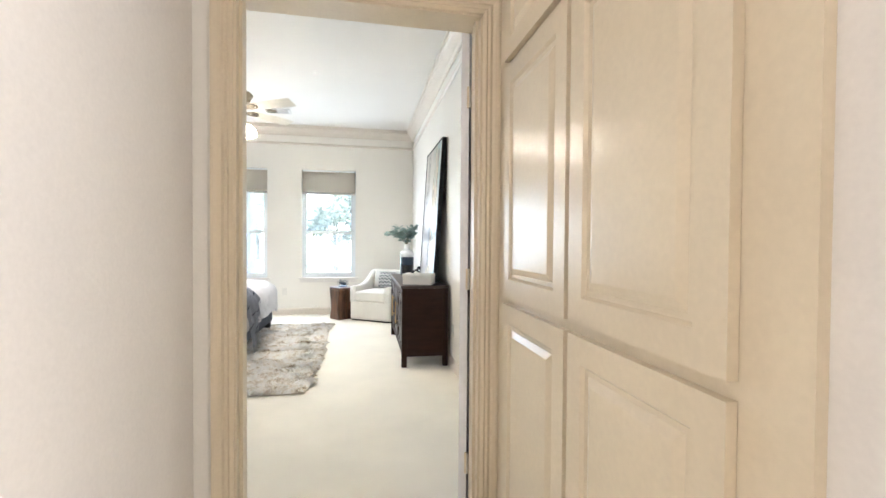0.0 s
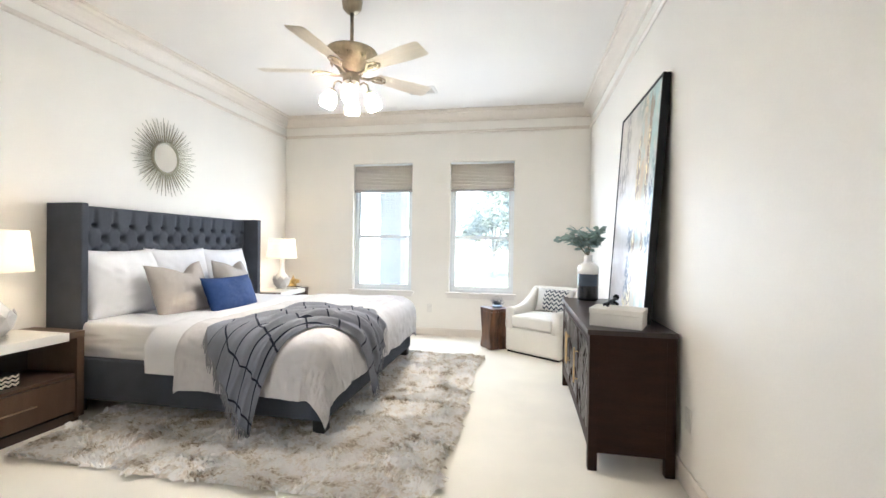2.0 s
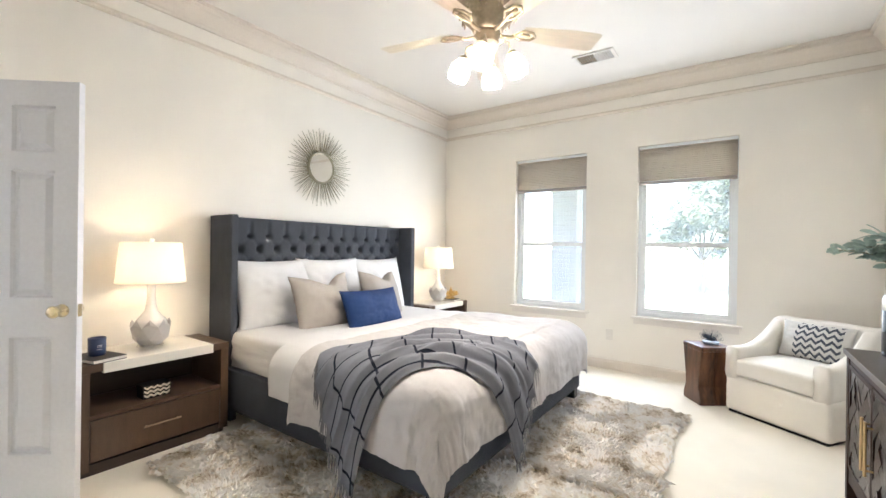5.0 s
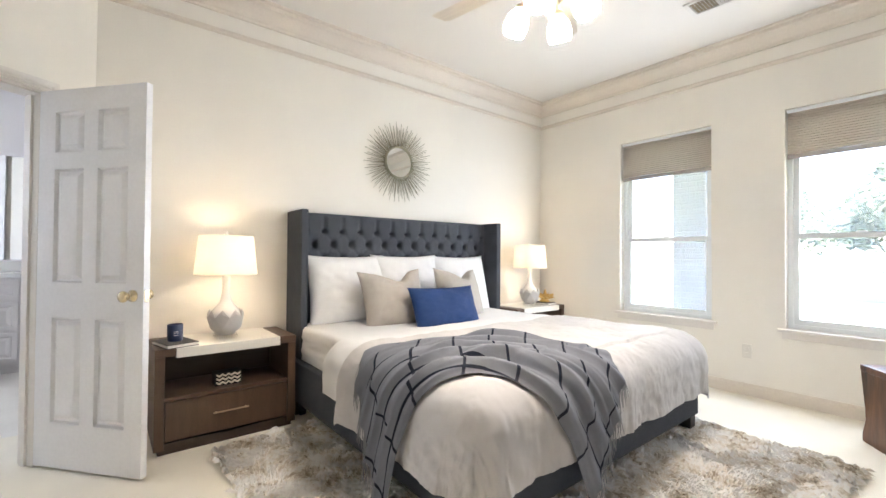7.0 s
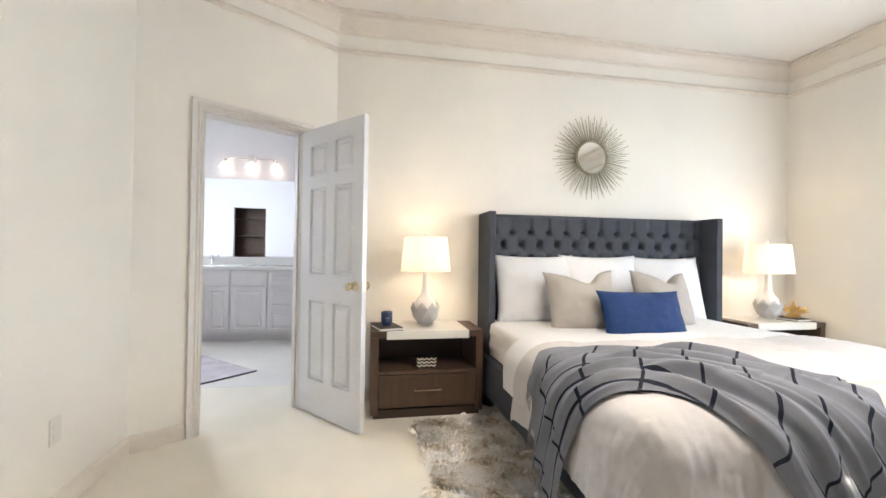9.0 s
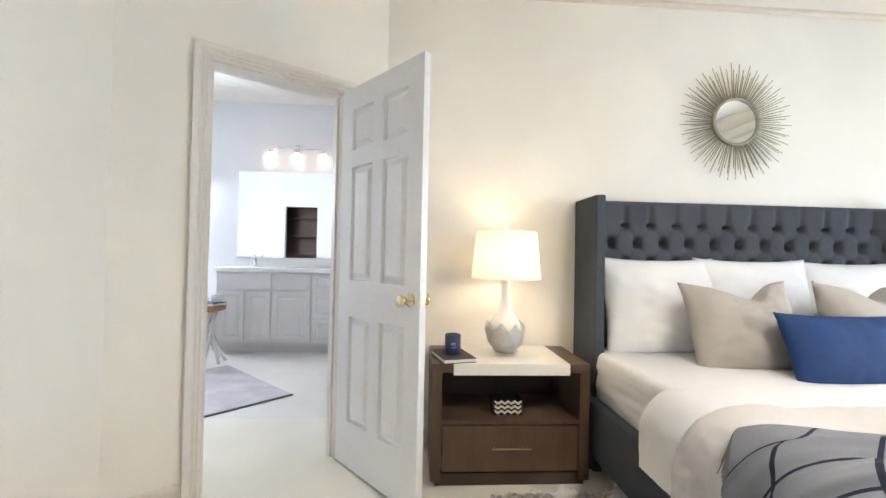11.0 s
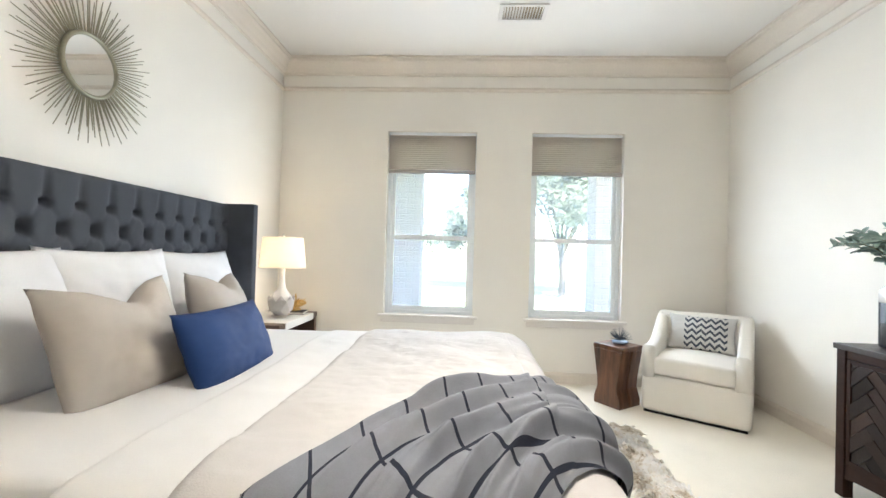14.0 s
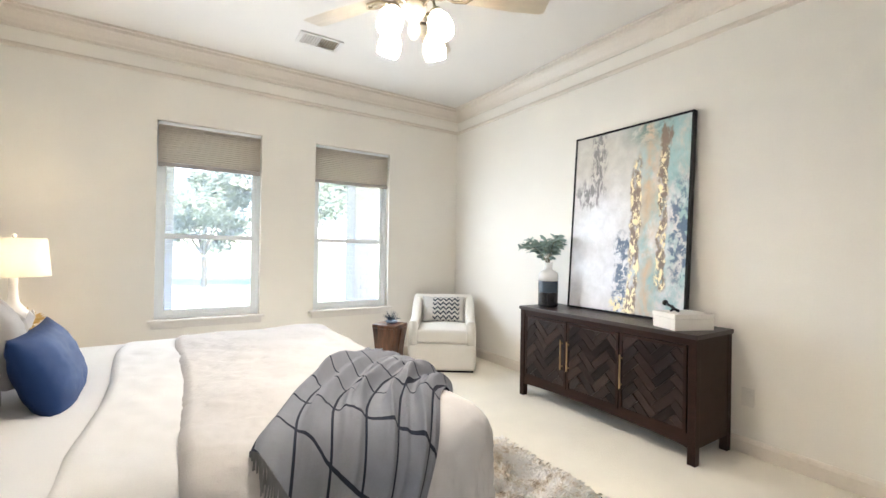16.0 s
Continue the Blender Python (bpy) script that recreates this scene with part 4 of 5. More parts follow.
    navy_where = calc("MAXIMUM", calc("MULTIPLY", band(UX, 0.50, 0.10), calc("SUBTRACT", 1.0, step(V, 0.36, 0.48))), calc("MULTIPLY", step(UX, 0.85, 0.93), band(V, 0.42, 0.36)))
    navy = calc("MULTIPLY", navy_where, step(noisy(20, 22, 8, 0.6, 5.0), 0.38, 0.66))
    col = mix(calc("MULTIPLY", step(navy, 0.04, 0.45), 0.9), col, (0.08, 0.14, 0.24))
    vein = calc("MAXIMUM", calc("MULTIPLY", band(UX, 0.60, 0.055), calc("SUBTRACT", 1.0, step(V, 0.66, 0.92))), calc("MULTIPLY", band(UX, 0.82, 0.05), step(V, 0.10, 0.2)))
    brown = calc("MULTIPLY", step(vein, 0.05, 0.4), step(noisy(10, 7, 6, 0.6, 3.0), 0.38, 0.52))
    col = mix(calc("MULTIPLY", brown, 0.85), col, (0.20, 0.12, 0.075))
    flake = calc("MULTIPLY", step(vein, 0.10, 0.35), step(noisy(26, 20, 5, 0.3, 8.0), 0.50, 0.55))
    foot = calc("MULTIPLY", calc("MULTIPLY", band(UX, 0.52, 0.14), band(V, 0.03, 0.06)), step(noisy(30, 26, 4, 0.3, 6.0), 0.47, 0.53))
    flake = calc("MINIMUM", calc("ADD", flake, step(foot, 0.05, 0.2)), 1.0)
    flake = calc("MULTIPLY", flake, calc("SUBTRACT", 1.0, step(V, 0.80, 0.88)))
    col = mix(flake, col, (0.93, 0.82, 0.55))
    shade = n.new("ShaderNodeVectorMath")
    shade.operation = "SCALE"
    l.new(col, shade.inputs[0])
    l.new(calc("MULTIPLY_ADD", noisy(11, 14, 6, 0.6, 20.0), 0.6, 0.74), shade.inputs["Scale"])
    l.new(shade.outputs[0], b.inputs["Base Color"])
    b.inputs["Roughness"].default_value = 0.30
    b.inputs["Coat Weight"].default_value, b.inputs["Coat Roughness"].default_value = 0.3, 0.14
    l.new(calc("MULTIPLY", flake, 0.45), b.inputs["Metallic"])
    bp = n.new("ShaderNodeBump")
    bp.inputs["Strength"].default_value, bp.inputs["Distance"].default_value = 0.35, 0.003
    l.new(noisy(60, 90, 5, 0.5, 1.0), bp.inputs["Height"])
    l.new(bp.outputs[0], b.inputs["Normal"])
    return m


PW, PH = 1.008, 1.482
lean = math.degrees(math.atan2(0.088, 1.48))
painting = thing("painting", "tall abstract canvas in white, teal, navy and gold, black framed", "painting", pose(0.950, 4.937, DH + 0.001, 0, 0, -90) @ pose(0, 0, 0, -lean, 0, 0))
for a, b, c, d in ((-PW / 2, -PW / 2 + 0.014, 0, PH), (PW / 2 - 0.014, PW / 2, 0, PH), (-PW / 2 + 0.014, PW / 2 - 0.014, 0, 0.014), (-PW / 2 + 0.014, PW / 2 - 0.014, PH - 0.014, PH)):
    part("frame", box(a, b, 0, 0.045, c, d, 0.002), BLACK, painting, "thin black frame")
bm = bmesh.new()
lay = bm.loops.layers.uv.verify()
vs = [bm.verts.new((x, 0.006, z)) for x, z in ((-PW / 2 + 0.016, 0.016), (PW / 2 - 0.016, 0.016), (PW / 2 - 0.016, PH - 0.016), (-PW / 2 + 0.016, PH - 0.016))]
f = bm.faces.new(vs)
for lp, q in zip(f.loops, ((0, 0), (1, 0), (1, 1), (0, 1))):
    lp[lay].uv = q
part("canvas", bm, canvas_paint(), painting)
part("backing", box(-PW / 2 + 0.015, PW / 2 - 0.015, 0.0075, 0.035, 0.015, PH - 0.015), BLACK, painting)

# ---- vase with branches ----
WHITECERAMIC = mat("white_ceramic", (0.78, 0.76, 0.73), 0.25, var=0.03, scale=8)
NAVYGLAZE = mat("navy_glaze", (0.035, 0.05, 0.07), 0.25, var=0.15, scale=8)
BLACKGLAZE = mat("black_glaze", (0.008, 0.008, 0.010), 0.2, var=0.1, scale=8)
vase = thing("vase", "white, slate and black banded bottle vase holding green branches", "vase", pose(0.80, 5.525, DH))
part("lower_band", lathe([(0.070, 0), (0.082, 0.006), (0.085, 0.02), (0.085, 0.125)], 40), BLACKGLAZE, vase, "glossy black glazed base", smooth=False)
part("middle_band", lathe([(0.0852, 0.125), (0.0852, 0.225)], 40), NAVYGLAZE, vase, "slate blue glazed band", smooth=False)
part("upper_band", lathe([(0.0854, 0.225), (0.0854, 0.27), (0.080, 0.292), (0.062, 0.308), (0.040, 0.318), (0.033, 0.33), (0.033, 0.375), (0.036, 0.382), (0.030, 0.384), (0.026, 0.34)], 40), WHITECERAMIC, vase, "matt white neck and shoulder", smooth=True)
EUCA = mat("eucalyptus_leaf", (0.30, 0.40, 0.35), 0.6, var=0.2, scale=14, fine=0.1)
TWIG = mat("twig", (0.22, 0.20, 0.14), 0.8)
plant = thing("eucalyptus_branches", "dusty green eucalyptus branches fanning out of the vase", "branches", pose(0.80, 5.525, DH + 0.33))
rnd = random.Random(17)
leaf_me = bpy.data.meshes.new("leaf")
bm = bmesh.new()
rows = [(0, 0.002), (0.012, 0.011), (0.028, 0.017), (0.045, 0.015), (0.060, 0.004)]
pts = [[bm.verts.new((x, s * w, 0.004 * math.sin(x * 50) + abs(s) * 0.003)) for s in (-1, 0, 1)] for x, w in rows]
for a, b in zip(pts, pts[1:]):
    for k in (0, 1):
        bm.faces.new((a[k], a[k + 1], b[k + 1], b[k]))
bm.to_mesh(leaf_me)
bm.free()
leaf_me.materials.append(EUCA)
for k in range(12):
    ang = k * 2 * math.pi / 12 + rnd.uniform(-0.2, 0.2)
    reach = rnd.uniform(0.16, 0.34)
    if math.cos(ang) > 0.35:
        reach = 0.10
    hgt = rnd.uniform(0.16, 0.27)
    curve = [Vector((reach * math.cos(ang) * t ** 1.5, reach * math.sin(ang) * t ** 1.5, hgt * math.sin(t * 1.75) if t else 0)) for t in (0, 0.2, 0.4, 0.6, 0.8, 1.0)]
    stem = part("branch", tube(curve, 0.0035, 5, taper=0.4), TWIG, plant)
    for t in range(17):
        f = 0.32 + 0.68 * t / 16
        q = f * 5
        i = min(int(q), 4)
        p = curve[i].lerp(curve[i + 1], q - i)
        lf = new("leaf", leaf_me)
        lf.parent = stem
        s = rnd.uniform(1.0, 1.45)
        lf.matrix_basis = pose(p.x, p.y, p.z, rnd.uniform(-50, 50), rnd.uniform(-45, 25), math.degrees(ang) + (65 if t % 2 else -65) + rnd.uniform(-30, 30)) @ Matrix.Scale(s, 4)

# ---- white box and ornament ----
gift = thing("storage_box", "cream leather-look lidded box on the sideboard", "box", pose(0.80, 4.37, DH, 0, 0, -22))
CREAM = mat("cream_leather", (0.74, 0.71, 0.65), 0.6, var=0.05, scale=8, bump=0.4, bscale=200)
part("base", box(-0.140, 0.140, -0.10, 0.10, 0, 0.07, 0.004), CREAM, gift)
part("lid", box(-0.143, 0.143, -0.103, 0.103, 0.071, 0.102, 0.005), CREAM, gift)
orn = thing("knot_ornament", "small black iron figure lying on the cream box", "ornament", pose(0.77, 4.42, DH + 0.1025, 0, 0, 60))
bm = tube([(-0.065, 0, 0.010), (-0.03, 0.008, 0.020), (0.0, 0, 0.030), (0.04, -0.005, 0.032), (0.075, 0.0, 0.042)], 0.009, 10)
tube([(-0.03, 0.008, 0.02), (-0.035, 0.035, 0.008)], 0.008, 8, bm)
tube([(0.02, 0, 0.03), (0.03, -0.03, 0.008)], 0.008, 8, bm)
bmesh.ops.create_uvsphere(bm, u_segments=14, v_segments=8, radius=0.019, matrix=Matrix.Translation((0.082, 0, 0.045)))
part("figure", bm, BLACK, orn, smooth=True)

# ---- slipcovered swivel chair ----
SLIP = mat("white_slipcover", (0.76, 0.73, 0.67), 0.9, var=0.04, scale=4, bump=0.4, bscale=300, fine=0.03, spec=0.2)
chair = thing("armchair", "white slipcovered barrel armchair with a sloping back", "armchair", pose(0.555, 6.83, 0, 0, 0, -34.5))
CW, CD = 0.70, 0.70


def soft_box(x0, x1, y0, y1, z0, z1, r, amp, f=6.0, cuts=10, crown=0.0):
    bm = box(x0, x1, y0, y1, z0, z1, r, None, 4)
    bmesh.ops.subdivide_edges(bm, edges=[e for e in bm.edges if e.calc_length() > 0.1], cuts=cuts, use_grid_fill=True)
    cx, cy, cz = (x0 + x1) / 2, (y0 + y1) / 2, (z0 + z1) / 2
    for v in bm.verts:
        q = v.co.copy()
        v.co += Vector((math.copysign(wrinkle((q.x, q.y * 2, q.z), amp, f), q.x - cx), math.copysign(wrinkle((q.y, q.x * 2, q.z + 3), amp, f), q.y - cy), wrinkle((q.x, q.y, q.z + 7), amp, f)))
        if q.z > cz:
            v.co.z += crown * max(0, 1 - ((q.x - cx) / (x1 - x0) * 2) ** 2) * max(0, 1 - ((q.y - cy) / (y1 - y0) * 2) ** 2)
    return bm


part("skirt", soft_box(-CW / 2, CW / 2, -CD / 2, CD / 2, 0.015, 0.30, 0.05, 0.006, 5), SLIP, chair, smooth=True)
part("seat_cushion", soft_box(-CW / 2 + 0.09, CW / 2 - 0.09, -CD / 2 - 0.012, CD / 2 - 0.14, 0.30, 0.435, 0.035, 0.004, 5, crown=0.025), SLIP, chair, smooth=True)
for s in (-1, 1):
    def arm_at(u, v, s=s):
        y = -CD / 2 + v * CD
        top = 0.520 + 0.215 * max(0, min(1, (v - 0.22) / 0.58)) ** 1.9
        a = u * 2 * math.pi
        hw = 0.05
        x = s * (CW / 2 - hw) + hw * math.copysign(abs(math.cos(a)) ** 0.5, math.cos(a)) * (1.0 if s > 0 else -1.0)
        half = (top - 0.27) / 2
        z = 0.27 + half + half * math.copysign(abs(math.sin(a)) ** 0.35, math.sin(a))
        return Vector((x, y, z)) + Vector((1, 1, 0)) * wrinkle((x, y, z), 0.003, 6)
    bm = sheet(arm_at, 36, 18)
    bmesh.ops.remove_doubles(bm, verts=bm.verts, dist=1e-4)
    bmesh.ops.holes_fill(bm, edges=[e for e in bm.edges if e.is_boundary], sides=80)
    bmesh.ops.recalc_face_normals(bm, faces=bm.faces)
    part("arm", bm, SLIP, chair, smooth=True)


bm = soft_box(-CW / 2 + 0.02, CW / 2 - 0.02, CD / 2 - 0.17, CD / 2 - 0.01, 0.28, 0.735, 0.05, 0.005, 5)
for v in bm.verts:
    v.co.y += 0.10 * (v.co.z - 0.45) - 0.02
part("backrest", bm, SLIP, chair, smooth=True)
part("hem", box(-CW / 2 + 0.02, CW / 2 - 0.02, -CD / 2 + 0.02, CD / 2 - 0.02, 0.0, 0.02), BLACK, chair, "dark swivel base under the skirt")


def chevron_cloth():
    m = mat("chevron_cloth", (0.55, 0.54, 0.51), 0.9, var=0.05, scale=8, bump=0.3, bscale=400)
    n, l = m.node_tree.nodes, m.node_tree.links
    co, sep = n.new("ShaderNodeTexCoord"), n.new("ShaderNodeSeparateXYZ")
    l.new(co.outputs["Object"], sep.inputs[0])

    def calc(op, a, c):
        k = n.new("ShaderNodeMath")
        k.operation = op
        for i, v in enumerate((a, c)):
            if isinstance(v, (int, float)):
                k.inputs[i].default_value = v
            else:
                l.new(v, k.inputs[i])
        return k.outputs[0]
    zig = calc("PINGPONG", sep.outputs[0], 0.032)
    stripe = calc("LESS_THAN", calc("FLOORED_MODULO", calc("ADD", sep.outputs[2], zig), 0.05), 0.022)
    mid = calc("LESS_THAN", calc("ABSOLUTE", calc("SUBTRACT", sep.outputs[0], 0.03), 0.0), 0.15)
    f = calc("MULTIPLY", stripe, mid)
    b = n["Principled BSDF"]
    src = b.inputs["Base Color"].links[0].from_socket
    mix = n.new("ShaderNodeMix")
    mix.data_type = "RGBA"
    mix.inputs["B"].default_value = (0.055, 0.065, 0.085, 1)
    l.new(f, mix.inputs["Factor"])
    l.new(src, mix.inputs["A"])
    l.new(mix.outputs["Result"], b.inputs["Base Color"])
    return m


pillow("lumbar_pillow", "grey lumbar cushion with a navy chevron on the armchair", 0.48, 0.29, 0.12, chevron_cloth(), chair.matrix_basis @ pose(0, 0.10, 0.445, -18, 0, 0), 0.0, 0.015)

# ---- carved side table ----
ROSEWOOD = mat("sheesham_wood", (0.095, 0.040, 0.018), 0.28, var=1.0, scale=12, bump=0.2, bscale=60, fine=0.25, stretch=(1, 1, 0.18))
table = thing("side_table", "carved reddish wooden block table with a pinched waist", "side table", pose(-0.06, 6.89, 0, 0, 0, 35) @ Matrix.Diagonal((0.80, 0.80, 1.065, 1)))


def block_leg(x0, x1):
    """A slab whose front and back faces pinch inwards at a third of the height."""
    prof = [(0.150, 0), (0.150, 0.05), (0.112, 0.135), (0.118, 0.20), (0.165, 0.42)]
    bm = bmesh.new()
    ends = [[bm.verts.new((x, s * y, z)) for s, pr in ((-1, prof), (1, prof[::-1])) for y, z in pr] for x in (x0, x1)]
    k = len(ends[0])
    for i in range(k):
        bm.faces.new((ends[0][i], ends[0][(i + 1) % k], ends[1][(i + 1) % k], ends[1][i]))
    bm.faces.new(ends[0])
    bm.faces.new(ends[1][::-1])
    bmesh.ops.recalc_face_normals(bm, faces=bm.faces)
    bmesh.ops.bevel(bm, geom=bm.edges[:], offset=0.004, segments=2, affect="EDGES")
    return bm


part("block", block_leg(-0.165, -0.004), ROSEWOOD, table)
part("block", block_leg(0.004, 0.165), ROSEWOOD, table)
part("tabletop", box(-0.167, 0.167, -0.167, 0.167, 0.421, 0.455, 0.005), ROSEWOOD, table)
pot = thing("air_plant", "spiky dark blue-green tuft in a small glass dish", "ornament", pose(-0.04, 6.90, 0.4848))
part("dish", lathe([(0.03, 0), (0.055, 0.004), (0.066, 0.022), (0.062, 0.024), (0.05, 0.008)], 24), mat("blue_glass_dish", (0.25, 0.33, 0.42), 0.15), pot, smooth=True)
bm = bmesh.new()
rnd = random.Random(5)
for k in range(70):
    d = Vector((rnd.gauss(0, 1), rnd.gauss(0, 1), abs(rnd.gauss(0.6, 0.8)))).normalized()
    tube([(0, 0, 0.03), tuple(d * 0.05 + Vector((0, 0, 0.035))), tuple(d * 0.095 + Vector((0, 0, 0.04)))], 0.003, 4, bm, 0.2)
part("spikes", bm, mat("dark_spikes", (0.03, 0.05, 0.075), 0.6), pot)

# ---- nightstands ----
UMBER = mat("umber_wood", (0.085, 0.050, 0.030), 0.4, var=0.2, scale=4, bump=0.2, bscale=60, fine=0.15, stretch=(1, 6, 1))
# Darker copy of UMBER: shade of the niche and plinth put into the colour.
UMBERSHADE = mat("umber_in_shade", (0.040, 0.024, 0.016), 0.5, var=0.2, scale=4)
STONETOP = mat("ivory_top", (0.78, 0.75, 0.68), 0.4, var=0.03, scale=5)
BRONZE = mat("bronze_pull", (0.42, 0.30, 0.20), 0.3, 1.0)


def nightstand(y, label):
    ob = thing("nightstand", label, "nightstand", pose(-2.915, y, 0), "nightstands beside the bed")
    w, d, h = 0.40, 0.215, 0.61
    for s in (-1, 1):
        a, b = sorted((s * w, s * (w - 0.05)))
        part("side_panel", box(-d, d, a, b, 0.03, h - 0.045, 0.003), UMBER, ob)
        a, b = sorted((s * w, s * (w - 0.105)))
        part("top_end", box(-d, d + 0.004, a, b, h - 0.044, h, 0.003), UMBER, ob, "dark wood end of the top")
    part("top_slab", box(-d, d + 0.010, -w + 0.106, w - 0.106, h - 0.055, h + 0.002, 0.003), STONETOP, ob, "ivory lacquered slab")
    part("back_panel", box(-d, -d + 0.015, -w + 0.05, w - 0.05, 0.03, h - 0.056), UMBERSHADE, ob)
    part("shelf", box(-d + 0.015, d - 0.012, -w + 0.05, w - 0.05, 0.305, 0.325, 0.002), UMBER, ob)
    part("plinth", box(-d + 0.02, d - 0.02, -w + 0.02, w - 0.02, 0.0, 0.06), UMBERSHADE, ob)
    dr = part("drawer", box(-d + 0.03, d - 0.004, -w + 0.054, w - 0.054, 0.075, 0.300, 0.003), UMBER, ob)
    bm = tube([(d + 0.018, -0.10, 0.195), (d + 0.018, 0.10, 0.195)], 0.005, 8)
    for s in (-0.085, 0.085):
        tube([(d - 0.004, s, 0.195), (d + 0.018, s, 0.195)], 0.004, 6, bm)
    part("handle", bm, BRONZE, dr, "slim bronze bar pull")
    return ob


nightstand(3.765, "dark umber wood nightstand with an ivory top, open shelf and drawer")
nightstand(6.84, "dark umber wood nightstand with an ivory top beside the window")

# ---- table lamps ----
LAMPSHADE = sheer("linen_lampshade", (0.70, 0.65, 0.56), 0.004, (1.0, 0.88, 0.70), 0.33)
FACET = mat("grey_faceted_ceramic", (0.48, 0.46, 0.44), 0.5, var=0.06, scale=10)
ACRYLIC = clear("acrylic", 0.02)


def table_lamp(x, y, z):
    ob = thing("table_lamp", "white bottle-shaped lamp with a faceted grey base and lit linen shade", "lamp", pose(x, y, z), "lamps on the nightstands")
    part("acrylic_foot", lathe([(0.070, 0), (0.070, 0.022)], 28), ACRYLIC, ob, "clear acrylic disc")
    n = 8
    tiers = ((0.052, 0.022, 0.0), (0.094, 0.066, 0.5), (0.112, 0.140, 0.0), (0.097, 0.188, 0.5))
    rings = [[Vector((q * math.cos(2 * math.pi * (k + ph) / n), q * math.sin(2 * math.pi * (k + ph) / n), zz)) for k in range(n)] for q, zz, ph in tiers]
    bm = bmesh.new()
    for k in range(n):
        k2, before = (k + 1) % n, (k - 1) % n
        low, belly, wide, tip = rings
        ridge = (wide[k] + wide[k2]) / 2 * 1.05
        ridge.z = 0.160
        inner = tip[k] * 0.88
        inner.z = 0.165
        for tri in ((low[k], low[k2], belly[k]), (belly[before], low[k], belly[k]), (belly[before], belly[k], wide[k]), (wide[k], belly[k], ridge), (belly[k], wide[k2], ridge), (wide[k], ridge, tip[k]), (ridge, wide[k2], tip[k]), (tip[k], wide[k2], inner), (wide[k], tip[k], inner)):
            bm.faces.new([bm.verts.new(v) for v in tri])
    bmesh.ops.remove_doubles(bm, verts=bm.verts, dist=1e-5)
    part("faceted_base", bm, FACET, ob, "grey ceramic facets with pointed tops")
    part("bottle", lathe([(0.086, 0.110), (0.089, 0.150), (0.078, 0.182), (0.054, 0.212), (0.034, 0.240), (0.026, 0.285), (0.022, 0.34), (0.024, 0.40), (0.022, 0.43)], 36), WHITECERAMIC, ob, "white ceramic bottle neck", smooth=True)
    bm = lathe([(0.188, 0.415), (0.163, 0.668)], 48, cap=False)
    lathe([(0.189, 0.415), (0.189, 0.421)], 48, bm, cap=False)
    part("shade", bm, LAMPSHADE, ob, "ivory linen drum shade", smooth=True)
    part("harp", tube([(0, 0, 0.42), (0, 0.05, 0.50), (0, 0.05, 0.62), (0, 0, 0.672)], 0.0025, 6), BRASS, ob)
    part("finial", lathe([(0.006, 0.668), (0.010, 0.676), (0.013, 0.688), (0.006, 0.698)], 16), WHITECERAMIC, ob, smooth=True)
    part("bulb", lathe([(0.012, 0.45), (0.028, 0.50), (0.028, 0.53), (0.010, 0.56)], 16), glow("lamp_bulb", (1.0, 0.82, 0.55), 3.0), ob, smooth=True)
    lamp("table_lamp_light", "POINT", TABLE_W, WARM, pose(x, y, z + 0.535), 0.04)
    return ob


table_lamp(-2.885, 3.765, 0.612)
table_lamp(-2.855, 6.82, 0.612)

# ---- small things on the nightstands ----
BOOKBLACK = mat("black_book_cloth", (0.03, 0.028, 0.028), 0.6, var=0.1, scale=12)
PAPER = mat("paper_edge", (0.75, 0.72, 0.66), 0.9, var=0.08, scale=60)


def book(x, y, z, rz, a=0.12, b=0.085, h=0.022, cover=None):
    ob = thing("book", "slim dark-covered book lying flat", "book", pose(x, y, z, 0, 0, rz))
    part("pages", box(-a + 0.004, a - 0.004, -b + 0.004, b - 0.001, 0.003, h - 0.003), PAPER, ob)
    part("cover", box(-a, a, -b, b, h - 0.003, h, 0.001), cover or BOOKBLACK, ob)
    part("back_cover", box(-a, a, -b, b, 0, 0.003), cover or BOOKBLACK, ob)
    return ob


book(-2.815, 3.475, 0.6125, 14)
book(-2.86, 7.06, 0.6125, 8)
NAVYTIN = mat("navy_tin", (0.018, 0.032, 0.085), 0.3, var=0.1, scale=10)
candle = thing("candle", "navy glass candle jar with a small label on the book", "candle", pose(-2.82, 3.475, 0.635))
part("jar", lathe([(0.038, 0), (0.041, 0.004), (0.042, 0.098), (0.039, 0.10), (0.037, 0.085)], 28), NAVYTIN, candle, smooth=True)
part("wax", lathe([(0.036, 0.078), (0.036, 0.086)], 24), mat("cream_wax", (0.75, 0.62, 0.40), 0.5), candle)
for z in (0.058, 0.050, 0.036):
    part("label_bar", box(0.0415, 0.0425, -0.012, 0.012, z, z + 0.003), mat("label_ink", (0.45, 0.45, 0.5), 0.6), candle)


